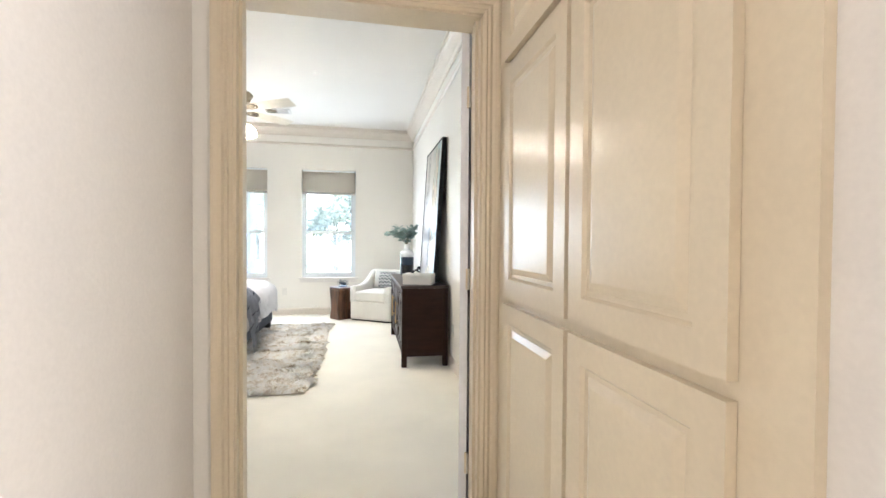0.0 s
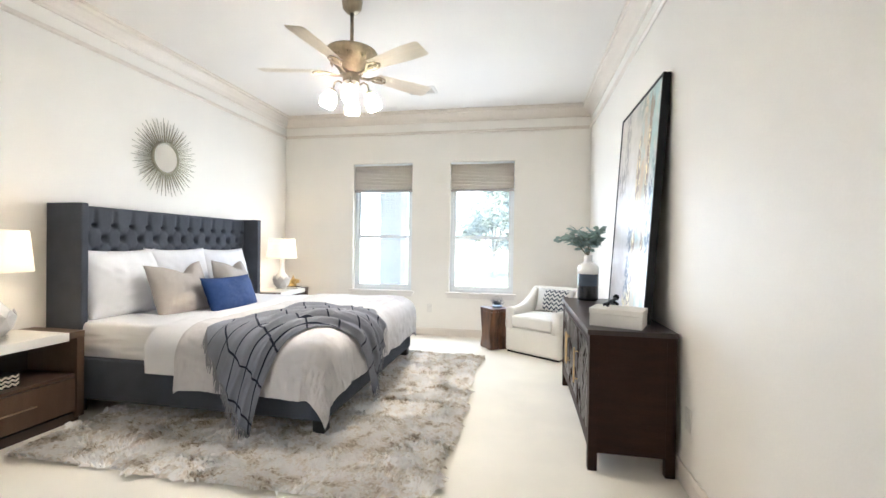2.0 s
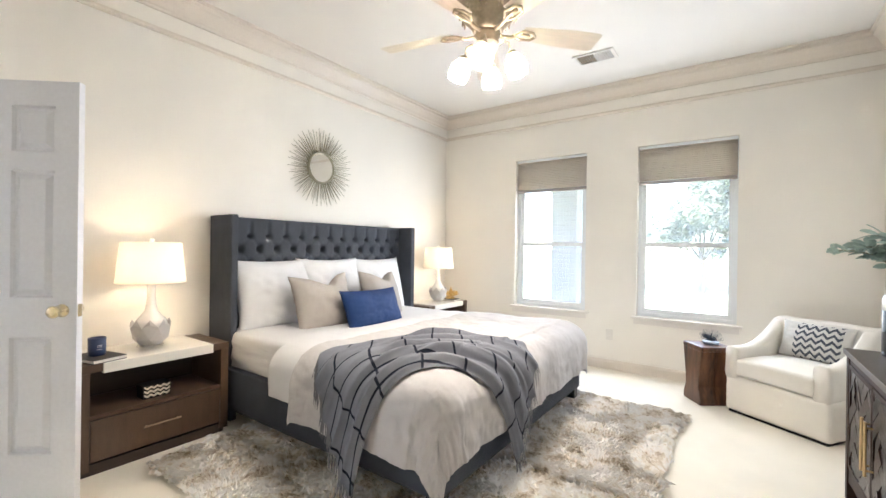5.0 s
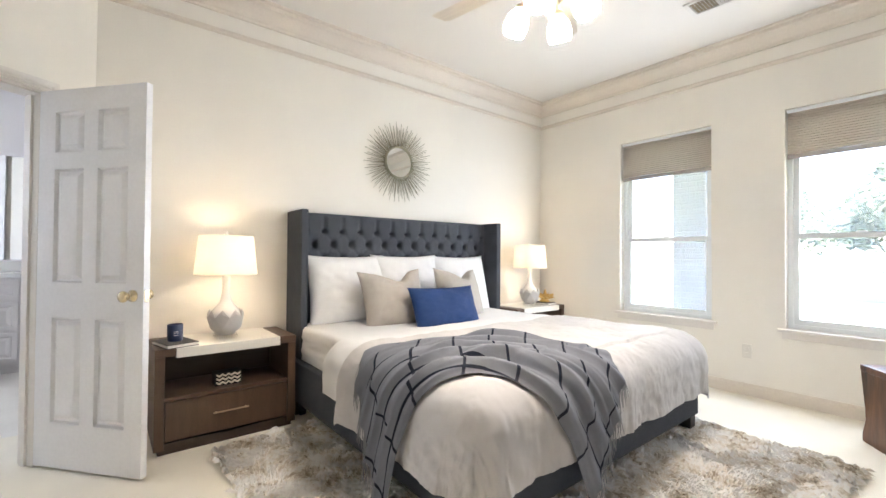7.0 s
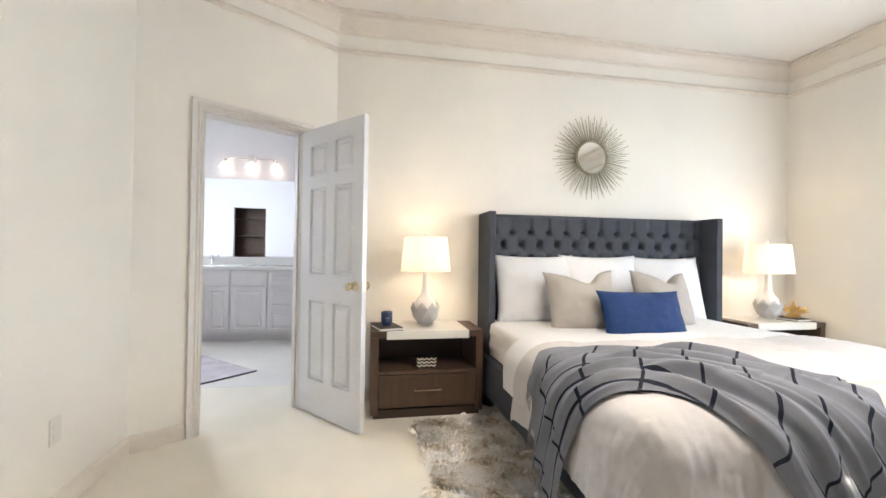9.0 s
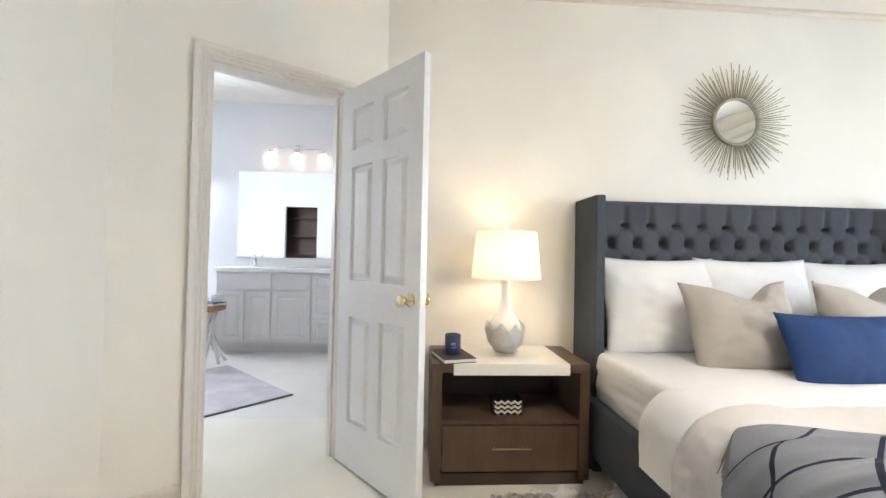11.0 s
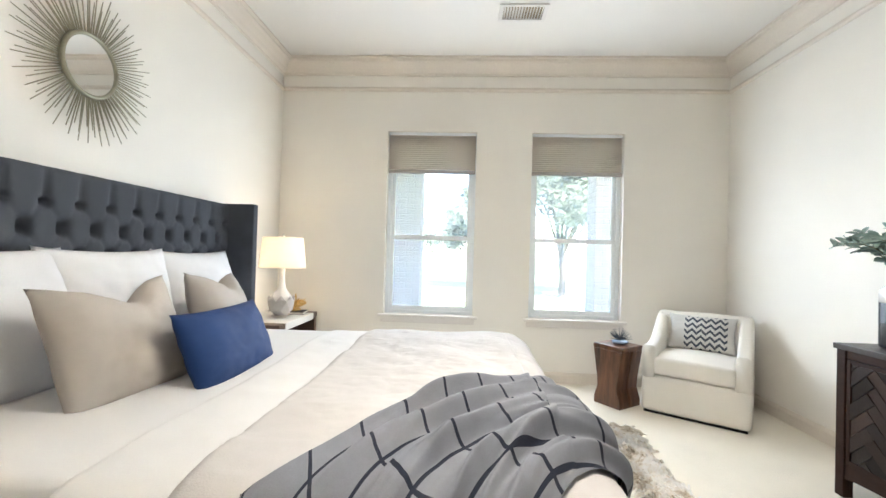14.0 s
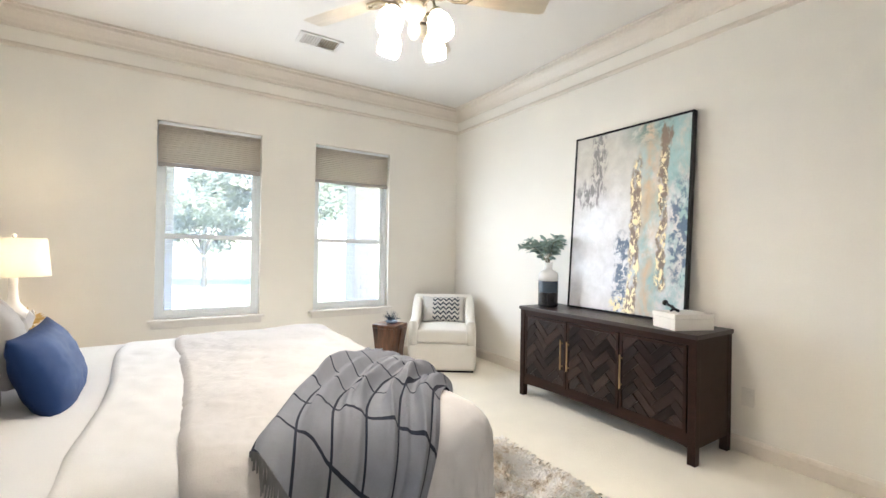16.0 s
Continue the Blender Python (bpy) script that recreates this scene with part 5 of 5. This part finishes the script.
def bone_box():
    ob = thing("bone_box", "small black and ivory chevron inlay box on the shelf", "box", pose(-2.83, 3.765, 0.3255))
    part("body", box(-0.05, 0.05, -0.075, 0.075, 0, 0.055, 0.002), BLACK, ob)
    part("lid", box(-0.052, 0.052, -0.077, 0.077, 0.0555, 0.078, 0.002), BLACK, ob)
    ivory = mat("bone_inlay", (0.72, 0.66, 0.54), 0.4)
    for r in range(3):
        for k in range(8):
            y = -0.07 + k * 0.0175
            up = 1 if k % 2 else -1
            z = 0.012 + r * 0.024
            bm = bmesh.new()
            ring = [[bm.verts.new((x, y + dy, z + up * dz + o)) for dy, dz, o in ((0, -0.006, 0), (0.0175, 0.006, 0), (0.0175, 0.006, 0.012), (0, -0.006, 0.012))] for x in (0.051, 0.0545)]
            bm.faces.new(ring[1])
            for q in range(4):
                bm.faces.new((ring[0][q], ring[0][(q + 1) % 4], ring[1][(q + 1) % 4], ring[1][q]))
            bmesh.ops.recalc_face_normals(bm, faces=bm.faces)
            part("inlay", bm, ivory, ob)
    return ob


bone_box()
coral = thing("gold_star_ornament", "spiky gilded starburst ornament on the book", "ornament", pose(-2.85, 7.08, 0.635) @ Matrix.Scale(1.4, 4))
bm = bmesh.new()
rnd = random.Random(8)
for k in range(18):
    d = Vector((rnd.gauss(0, 1), rnd.gauss(0, 1), abs(rnd.gauss(0.3, 0.7)))).normalized()
    e = d.orthogonal().normalized() * 0.020
    g = d.cross(e)
    tip, base = d * 0.085 + Vector((0, 0, 0.03)), d * 0.02 + Vector((0, 0, 0.03))
    q = [bm.verts.new(base + e), bm.verts.new(base + g), bm.verts.new(base - e), bm.verts.new(base - g)]
    t = bm.verts.new(tip)
    for i in range(4):
        bm.faces.new((q[i], q[(i + 1) % 4], t))
part("spikes", bm, mat("gilt", (0.62, 0.42, 0.16), 0.35, 0.8), coral)
part("foot", lathe([(0.04, 0), (0.045, 0.006), (0.02, 0.03)], 16), mat("gilt_foot", (0.55, 0.38, 0.15), 0.4, 0.8), coral)

# ---- sunburst mirror ----
sunburst = thing("sunburst_mirror", "round wall mirror with a silver-gold sunburst of thin rods", "mirror", pose(WEST + 0.004, 5.266, 2.025, 0, 90, 0))
CHAMP = mat("champagne_metal", (0.31, 0.29, 0.21), 0.4, 0.6, var=0.15, scale=20)
part("glass", lathe([(0.135, 0.012), (0.135, 0.018)], 56), MIRROR, sunburst, "round mirror glass")
part("rim", lathe([(0.134, 0.0), (0.152, 0.0), (0.156, 0.012), (0.150, 0.026), (0.137, 0.026), (0.134, 0.019)], 56, cap=False), CHAMP, sunburst, smooth=True)
rnd = random.Random(2)
for k in range(110):
    a = 2 * math.pi * k / 110 + rnd.uniform(-0.015, 0.015)
    r1 = 0.375 - (0.07 if k % 3 == 1 else 0.035 if k % 3 == 2 else 0) - rnd.random() * 0.01
    z1 = 0.012 + (0.014 if k % 2 else 0.0)
    part("rod", tube([(0.145 * math.cos(a), 0.145 * math.sin(a), 0.010), (r1 * math.cos(a), r1 * math.sin(a), z1)], 0.0038, 5, taper=0.6), CHAMP, sunburst)

# ---- ceiling fan ----
PEWTER = mat("antique_pewter", (0.36, 0.30, 0.21), 0.4, 0.7, var=0.25, scale=16, bump=0.4, bscale=60, fine=0.1)
BLADE = mat("blade_maple", (0.74, 0.67, 0.56), 0.45, var=0.08, scale=5, bump=0.1, bscale=80, stretch=(1, 6, 1))
FROST = sheer("frosted_glass", (0.85, 0.83, 0.78), 0.55, (1.0, 0.92, 0.76), 0.25)
fan = thing("ceiling_fan", "five-blade ceiling fan in antique pewter with four lit frosted shades", "ceiling fan", pose(-1.015, 4.72, 0))
part("canopy", lathe([(0.030, 2.925), (0.048, 2.935), (0.068, 2.96), (0.075, 3.0), (0.075, H - 0.001)], 32), PEWTER, fan, smooth=True)
part("downrod", lathe([(0.013, 2.66), (0.013, 2.93)], 16), PEWTER, fan, smooth=True)
part("motor_housing", lathe([(0.070, 2.475), (0.086, 2.488), (0.096, 2.512), (0.140, 2.558), (0.178, 2.610), (0.190, 2.628), (0.185, 2.640), (0.140, 2.655), (0.080, 2.664), (0.030, 2.668)], 48), PEWTER, fan, smooth=True)
for k in range(10):
    a = 2 * math.pi * k / 10
    r, z = 0.150, 2.580
    sc = [(r * math.cos(a + t * 0.10) + 0.008 * math.cos(a), r * math.sin(a + t * 0.10) + 0.008 * math.sin(a), z + 0.028 * math.sin(t * 3.1)) for t in (-1.4, -1, -0.5, 0, 0.5, 1, 1.4)]
    part("scroll", tube(sc, 0.006, 6), PEWTER, fan, smooth=True)
part("hub", lathe([(0.055, 2.415), (0.062, 2.427), (0.060, 2.445), (0.072, 2.460), (0.072, 2.476)], 32), PEWTER, fan, smooth=True)
for k in range(5):
    a = math.degrees(radians(47)) + 72 * k
    m = pose(0, 0, 2.500, 0, 0, a)

    def blade_at(u, v):
        x = 0.205 + u * 0.470
        hw = 0.052 + 0.022 * min(1, u * 1.6)
        if u > 0.93:
            hw *= math.sqrt(max(0.0, 1 - ((u - 0.93) / 0.075) ** 2)) * 0.25 + 0.75
        y = (v - 0.5) * 2 * hw
        return Vector((x, y, -y * 0.21))
    bm = sheet(blade_at, 24, 4)
    bmesh.ops.solidify(bm, geom=bm.faces[:], thickness=0.007)
    part("blade", bm, BLADE, fan, "pale maple fan blade", m)
    bm = tube([(0.07, 0, -0.03), (0.13, 0, -0.03), (0.19, 0.0, -0.008), (0.25, 0, -0.012)], 0.011, 8)
    for s in (-1, 1):
        tube([(0.15, 0, -0.02), (0.20, s * 0.035, -0.012 - s * 0.007), (0.26, s * 0.03, -0.012 - s * 0.006), (0.285, 0, -0.012)], 0.008, 8, bm)
    part("blade_iron", bm, PEWTER, fan, m=m, smooth=True)
part("light_kit", lathe([(0.012, 2.26), (0.020, 2.275), (0.030, 2.30), (0.024, 2.34), (0.045, 2.37), (0.060, 2.40), (0.055, 2.442)], 32), mat("ivory_metal", (0.76, 0.71, 0.60), 0.4, 0.0), fan, "pale turned light fitter", smooth=True)
for k in range(4):
    a = radians(20 + 90 * k)
    c, s = math.cos(a), math.sin(a)
    part("lamp_arm", tube([(0.05 * c, 0.05 * s, 2.40), (0.09 * c, 0.09 * s, 2.425), (0.118 * c, 0.118 * s, 2.41), (0.130 * c, 0.130 * s, 2.36)], 0.007, 8), PEWTER, fan, smooth=True)
    m = pose(0.130 * c, 0.130 * s, 2.36, 0, 0, math.degrees(a)) @ pose(0, 0, 0, 0, -20, 0)
    part("fitter_cup", lathe([(0.026, -0.03), (0.028, -0.005), (0.012, 0.005)], 20), PEWTER, fan, m=m, smooth=True)
    part("glass_shade", lathe([(0.050, -0.138), (0.056, -0.122), (0.059, -0.095), (0.053, -0.06), (0.038, -0.035), (0.027, -0.02)], 28, cap=False), FROST, fan, "glowing frosted bell shade", m, True)
    p = fan.matrix_basis @ m @ Vector((0, 0, -0.10))
    lamp("fan_bulb_light", "POINT", FAN_W, (1.0, 0.915, 0.77), pose(p.x, p.y, p.z), 0.03)

# ---- vent, outlets, smoke detector ----
vent = thing("ceiling_vent", "white louvred air vent in the ceiling", "vent", pose(-0.94, 6.56, H - 0.012))
VENTW = mat("vent_white", (0.72, 0.69, 0.64), 0.4)
for a, b, c, d in ((-0.18, 0.18, -0.11, -0.085), (-0.18, 0.18, 0.085, 0.11), (-0.18, -0.15, -0.085, 0.085), (0.15, 0.18, -0.085, 0.085)):
    part("frame", box(a, b, c, d, 0, 0.0115, 0.003), VENTW, vent)
part("duct", box(-0.15, 0.15, -0.085, 0.085, 0.0105, 0.0118), PEWTER, vent)
for k in range(14):
    x = -0.14 + k * 0.0215
    bm = box(-0.001, 0.001, -0.084, 0.084, -0.009, 0.009)
    part("slat", bm, VENTW, vent, m=pose(x, 0, 0.002, 0, 35 if k > 6 else -35, 0))


def outlet(m):
    ob = thing("wall_outlet", "white duplex wall outlet", "outlet", m, "outlets on the walls")
    w = mat("outlet_white", (0.75, 0.72, 0.66), 0.4)
    part("plate", box(-0.035, 0.035, -0.006, 0, -0.057, 0.057, 0.003), w, ob)
    for z in (-0.024, 0.024):
        part("socket", box(-0.016, 0.016, -0.008, -0.005, z - 0.014, z + 0.014, 0.003), w, ob)


outlet(pose(-0.98, NORTH - 0.001, 0.37))
outlet(pose(EAST - 0.001, 4.11, 0.355, 0, 0, -90))
outlet(pose(-1.85, SOUTH + 0.001, 0.37, 0, 0, 180))

# ---- linen cabinet in the hall ----
linen = thing("linen_cabinet", "tan painted built-in linen cabinet with raised-panel doors", "cabinet", pose(0, 0, 0))
part("face_frame", box(0.781, 0.80, 0.66, 1.868, 0, H - 0.002), HALLPAINT, linen)
part("carcass", box(0.80, 1.25, 0.67, 1.86, 0.02, 2.9), HALLPAINT, linen)
for y0, y1 in ((1.262, 1.75), (0.765, 1.240)):
    for z0, z1 in ((0.12, 0.965), (0.995, 1.83), (1.86, 2.72)):
        w, h = y1 - y0, z1 - z0
        panelled(w, h, 0.02, [(0.065, w - 0.065, 0.065, h - 0.065)], "cabinet_door", HALLPAINT, linen, "", 0.011, pose(0.780, y0, z0, 0, 0, 90))

# ---- bathroom ----
VANPAINT = mat("vanity_paint", (0.68, 0.65, 0.64), 0.35, var=0.02, scale=4)
MARBLE = mat("cultured_marble", (0.80, 0.79, 0.77), 0.2, var=0.05, scale=5)
CHROME = mat("chrome", (0.75, 0.75, 0.76), 0.08, 1.0)
VX = -5.50
vanity = thing("vanity_cabinet", "pale grey painted bathroom vanity with raised-panel doors and drawers", "vanity", pose(0, 0, 0))
part("carcass", box(-6.035, VX - 0.02, 1.04, 3.40, 0.10, 0.92), VANPAINT, vanity)
part("toe_kick", box(-6.0, VX - 0.07, 1.06, 3.38, 0.0, 0.10), VANPAINT, vanity)
part("face_frame", box(VX - 0.02, VX, 1.04, 3.40, 0.10, 0.92), VANPAINT, vanity)
for y0, y1 in ((1.07, 1.345), (1.365, 1.64), (1.665, 2.085)):
    w = y1 - y0
    panelled(w, 0.575, 0.018, [(0.05, w - 0.05, 0.05, 0.525)], "door", VANPAINT, vanity, "", 0.008, pose(VX + 0.019, y0, 0.125, 0, 0, 90))
for y0, y1 in ((1.07, 1.64), (1.665, 2.085)):
    part("false_front", box(VX, VX + 0.018, y0, y1, 0.72, 0.90, 0.004), VANPAINT, vanity)
for y0, y1 in ((2.11, 2.50), (2.52, 2.91), (2.93, 3.37)):
    for z0, z1 in ((0.125, 0.40), (0.42, 0.685), (0.72, 0.90)):
        w, h = y1 - y0, z1 - z0
        panelled(w, h, 0.018, [(0.04, w - 0.04, 0.035, h - 0.035)], "drawer_front", VANPAINT, vanity, "", 0.007, pose(VX + 0.019, y0, z0, 0, 0, 90))
top = thing("bathroom_countertop", "white cultured marble vanity top with a low backsplash", "countertop", pose(0, 0, 0))
part("slab", box(-6.037, VX + 0.03, 1.02, 3.42, 0.921, 0.965, 0.008, segs=3), MARBLE, top)
part("backsplash", box(-6.037, -6.017, 1.02, 3.42, 0.966, 1.065, 0.004), MARBLE, top)
part("basin", lathe([(0.05, 0.915), (0.15, 0.918), (0.19, 0.931), (0.205, 0.937), (0.21, 0.932)], 36), MARBLE, top, m=pose(-5.77, 1.62, 0.035), smooth=True)
tap = thing("faucet", "chrome single-lever basin faucet on the vanity", "faucet", pose(-5.93, 1.30, 0.966))
part("body", lathe([(0.03, 0), (0.03, 0.008), (0.018, 0.015), (0.017, 0.09), (0.010, 0.10)], 20), CHROME, tap, smooth=True)
part("spout", tube([(0, 0, 0.07), (0.06, 0, 0.10), (0.12, 0, 0.09), (0.13, 0, 0.07)], 0.010, 10), CHROME, tap, smooth=True)
part("lever", tube([(0, 0, 0.10), (0.0, 0.0, 0.125), (0.06, 0, 0.145)], 0.006, 8), CHROME, tap, smooth=True)
dish = thing("soap_dish", "small white soap dish on the vanity top", "dish", pose(-5.72, 1.78, 0.973))
part("bowl", lathe([(0.03, 0), (0.05, 0.006), (0.058, 0.02), (0.052, 0.02), (0.03, 0.008)], 20), WHITECERAMIC, dish, smooth=True)
wall_mirror = thing("vanity_mirror", "large frameless wall mirror above the vanity", "mirror", pose(-6.038, 0, 0))
part("glass", box(0, 0.006, 1.03, 3.40, 1.09, 2.16), MIRROR, wall_mirror)
part("channel", box(0, 0.009, 1.03, 3.40, 1.078, 1.0895), CHROME, wall_mirror)
sconce = thing("vanity_light", "three-light chrome wall bar with lit frosted bell shades", "wall light", pose(-6.036, 1.755, 2.42))
part("backplate", lathe([(0.06, 0), (0.06, 0.012), (0.03, 0.02)], 28), CHROME, sconce, m=pose(0, 0, 0.03, 0, 90, 0), smooth=True)
part("bar", tube([(0.05, -0.33, -0.02), (0.06, -0.25, 0.03), (0.06, -0.12, 0.02), (0.06, 0, 0.04), (0.06, 0.12, 0.02), (0.06, 0.25, 0.03), (0.05, 0.33, -0.02)], 0.007, 8), CHROME, sconce, smooth=True)
for y in (-0.33, 0, 0.33):
    part("shade", lathe([(0.075, -0.11), (0.072, -0.10), (0.058, -0.07), (0.035, -0.045), (0.022, -0.03)], 24, cap=False), sheer("frosted_bath_glass", (0.85, 0.83, 0.8), 0.14, (1.0, 0.74, 0.48)), sconce, "lit frosted bell shade", pose(0.075, y, 0.0), True)
    part("socket", lathe([(0.02, -0.04), (0.02, 0.0), (0.008, 0.015)], 16), CHROME, sconce, m=pose(0.075, y, 0.0))
    lamp("vanity_bulb_light", "POINT", BATH_W, (1.0, 0.84, 0.64), pose(-5.955, 1.755 + y, 2.325), 0.03)

bw = tagged(new("window_3"), "bright frosted bathroom window", "window", kind="structure")
for a, b, c, d in ((-0.15, -0.11, 1.36, 2.6), (0.61, 0.65, 1.36, 2.6), (-0.11, 0.61, 1.36, 1.40), (-0.11, 0.61, 2.56, 2.6)):
    part("window_frame", box(-6.13, -6.08, a, b, c, d, 0.003), VINYL, bw)
pane = part("pane", box(-6.11, -6.104, -0.11, 0.61, 1.40, 2.56), clear("frosted_pane", 0.35), bw)
pane.visible_shadow = False
tub = thing("bathtub", "white tub surround with a broad flat deck", "bathtub", pose(0, 0, 0))
part("deck", box(-6.03, -4.95, -0.98, 0.80, 0.50, 0.56, 0.012, segs=3), MARBLE, tub)
part("apron", box(-6.0, -4.98, -0.98, 0.77, 0.0, 0.50, 0.004), VANPAINT, tub)

stool = thing("branch_stool", "small table with a round wood top on white twisted branch legs", "side table", pose(-5.10, 1.15, 0))
part("tabletop", lathe([(0.150, 0.535), (0.160, 0.545), (0.160, 0.575), (0.152, 0.585)], 28), mat("live_edge_wood", (0.30, 0.15, 0.08), 0.45, var=0.3, scale=6), stool)
WHITEBRANCH = mat("white_branch", (0.75, 0.74, 0.72), 0.6, var=0.05, scale=10)
for k in range(7):
    a = 2 * math.pi * k / 7 + 0.2
    part("leg", tube([(0.165 * math.cos(a), 0.165 * math.sin(a), 0.0), (0.07 * math.cos(a + 0.3), 0.07 * math.sin(a + 0.3), 0.20), (0.03 * math.cos(a + 1.0), 0.03 * math.sin(a + 1.0), 0.33), (0.09 * math.cos(a + 2.2), 0.09 * math.sin(a + 2.2), 0.54)], 0.016, 8, taper=0.8), WHITEBRANCH, stool, smooth=True)
book(-5.10, 1.17, 0.5855, 70, 0.12, 0.09, 0.03, mat("navy_book_cloth", (0.03, 0.04, 0.06), 0.6))
jar = thing("candle", "small white ceramic candle jar on the dark book", "candle", pose(-5.12, 1.21, 0.616))
part("jar", lathe([(0.042, 0), (0.044, 0.005), (0.044, 0.075), (0.040, 0.078)], 24), mat("pale_ceramic", (0.62, 0.64, 0.66), 0.3), jar, smooth=True)


def washed_rug():
    m = mat("washed_rug", (0.52, 0.48, 0.50), 0.95, var=0.2, scale=5, bump=0.4, bscale=200, fine=0.12)
    return m


bath_rug = thing("bath_rug", "faded lilac-grey vintage rug on the bathroom floor", "rug", pose(-4.07, 2.31, 0.0015, 0, 0, -45))
part("weave", box(0, 1.3, -1.25, 0, 0, 0.008, 0.003), washed_rug(), bath_rug)
part("border", box(-0.003, 1.303, -0.018, 0.004, 0, 0.0095, 0.002), mat("dark_binding", (0.10, 0.09, 0.11), 0.9), bath_rug, "dark bound edge")

closet = thing("closet_shelves", "dark brown wooden closet shelving beyond a doorway", "shelf", pose(-2.0, 0.9, 0))
BROWN = mat("closet_wood", (0.16, 0.10, 0.07), 0.6, var=0.2, scale=5)
part("back_panel", box(0.30, 0.32, -0.7, 0.7, 0, 2.5), BROWN, closet)
for y in (-0.7, 0.68):
    part("side_panel", box(-0.30, 0.30, y, y + 0.02, 0, 2.5), BROWN, closet)
for z in (0.3, 0.7, 1.1, 1.5, 1.9, 2.3):
    part("shelf", box(-0.02, 0.30, -0.68, 0.68, z, z + 0.02), BROWN, closet)
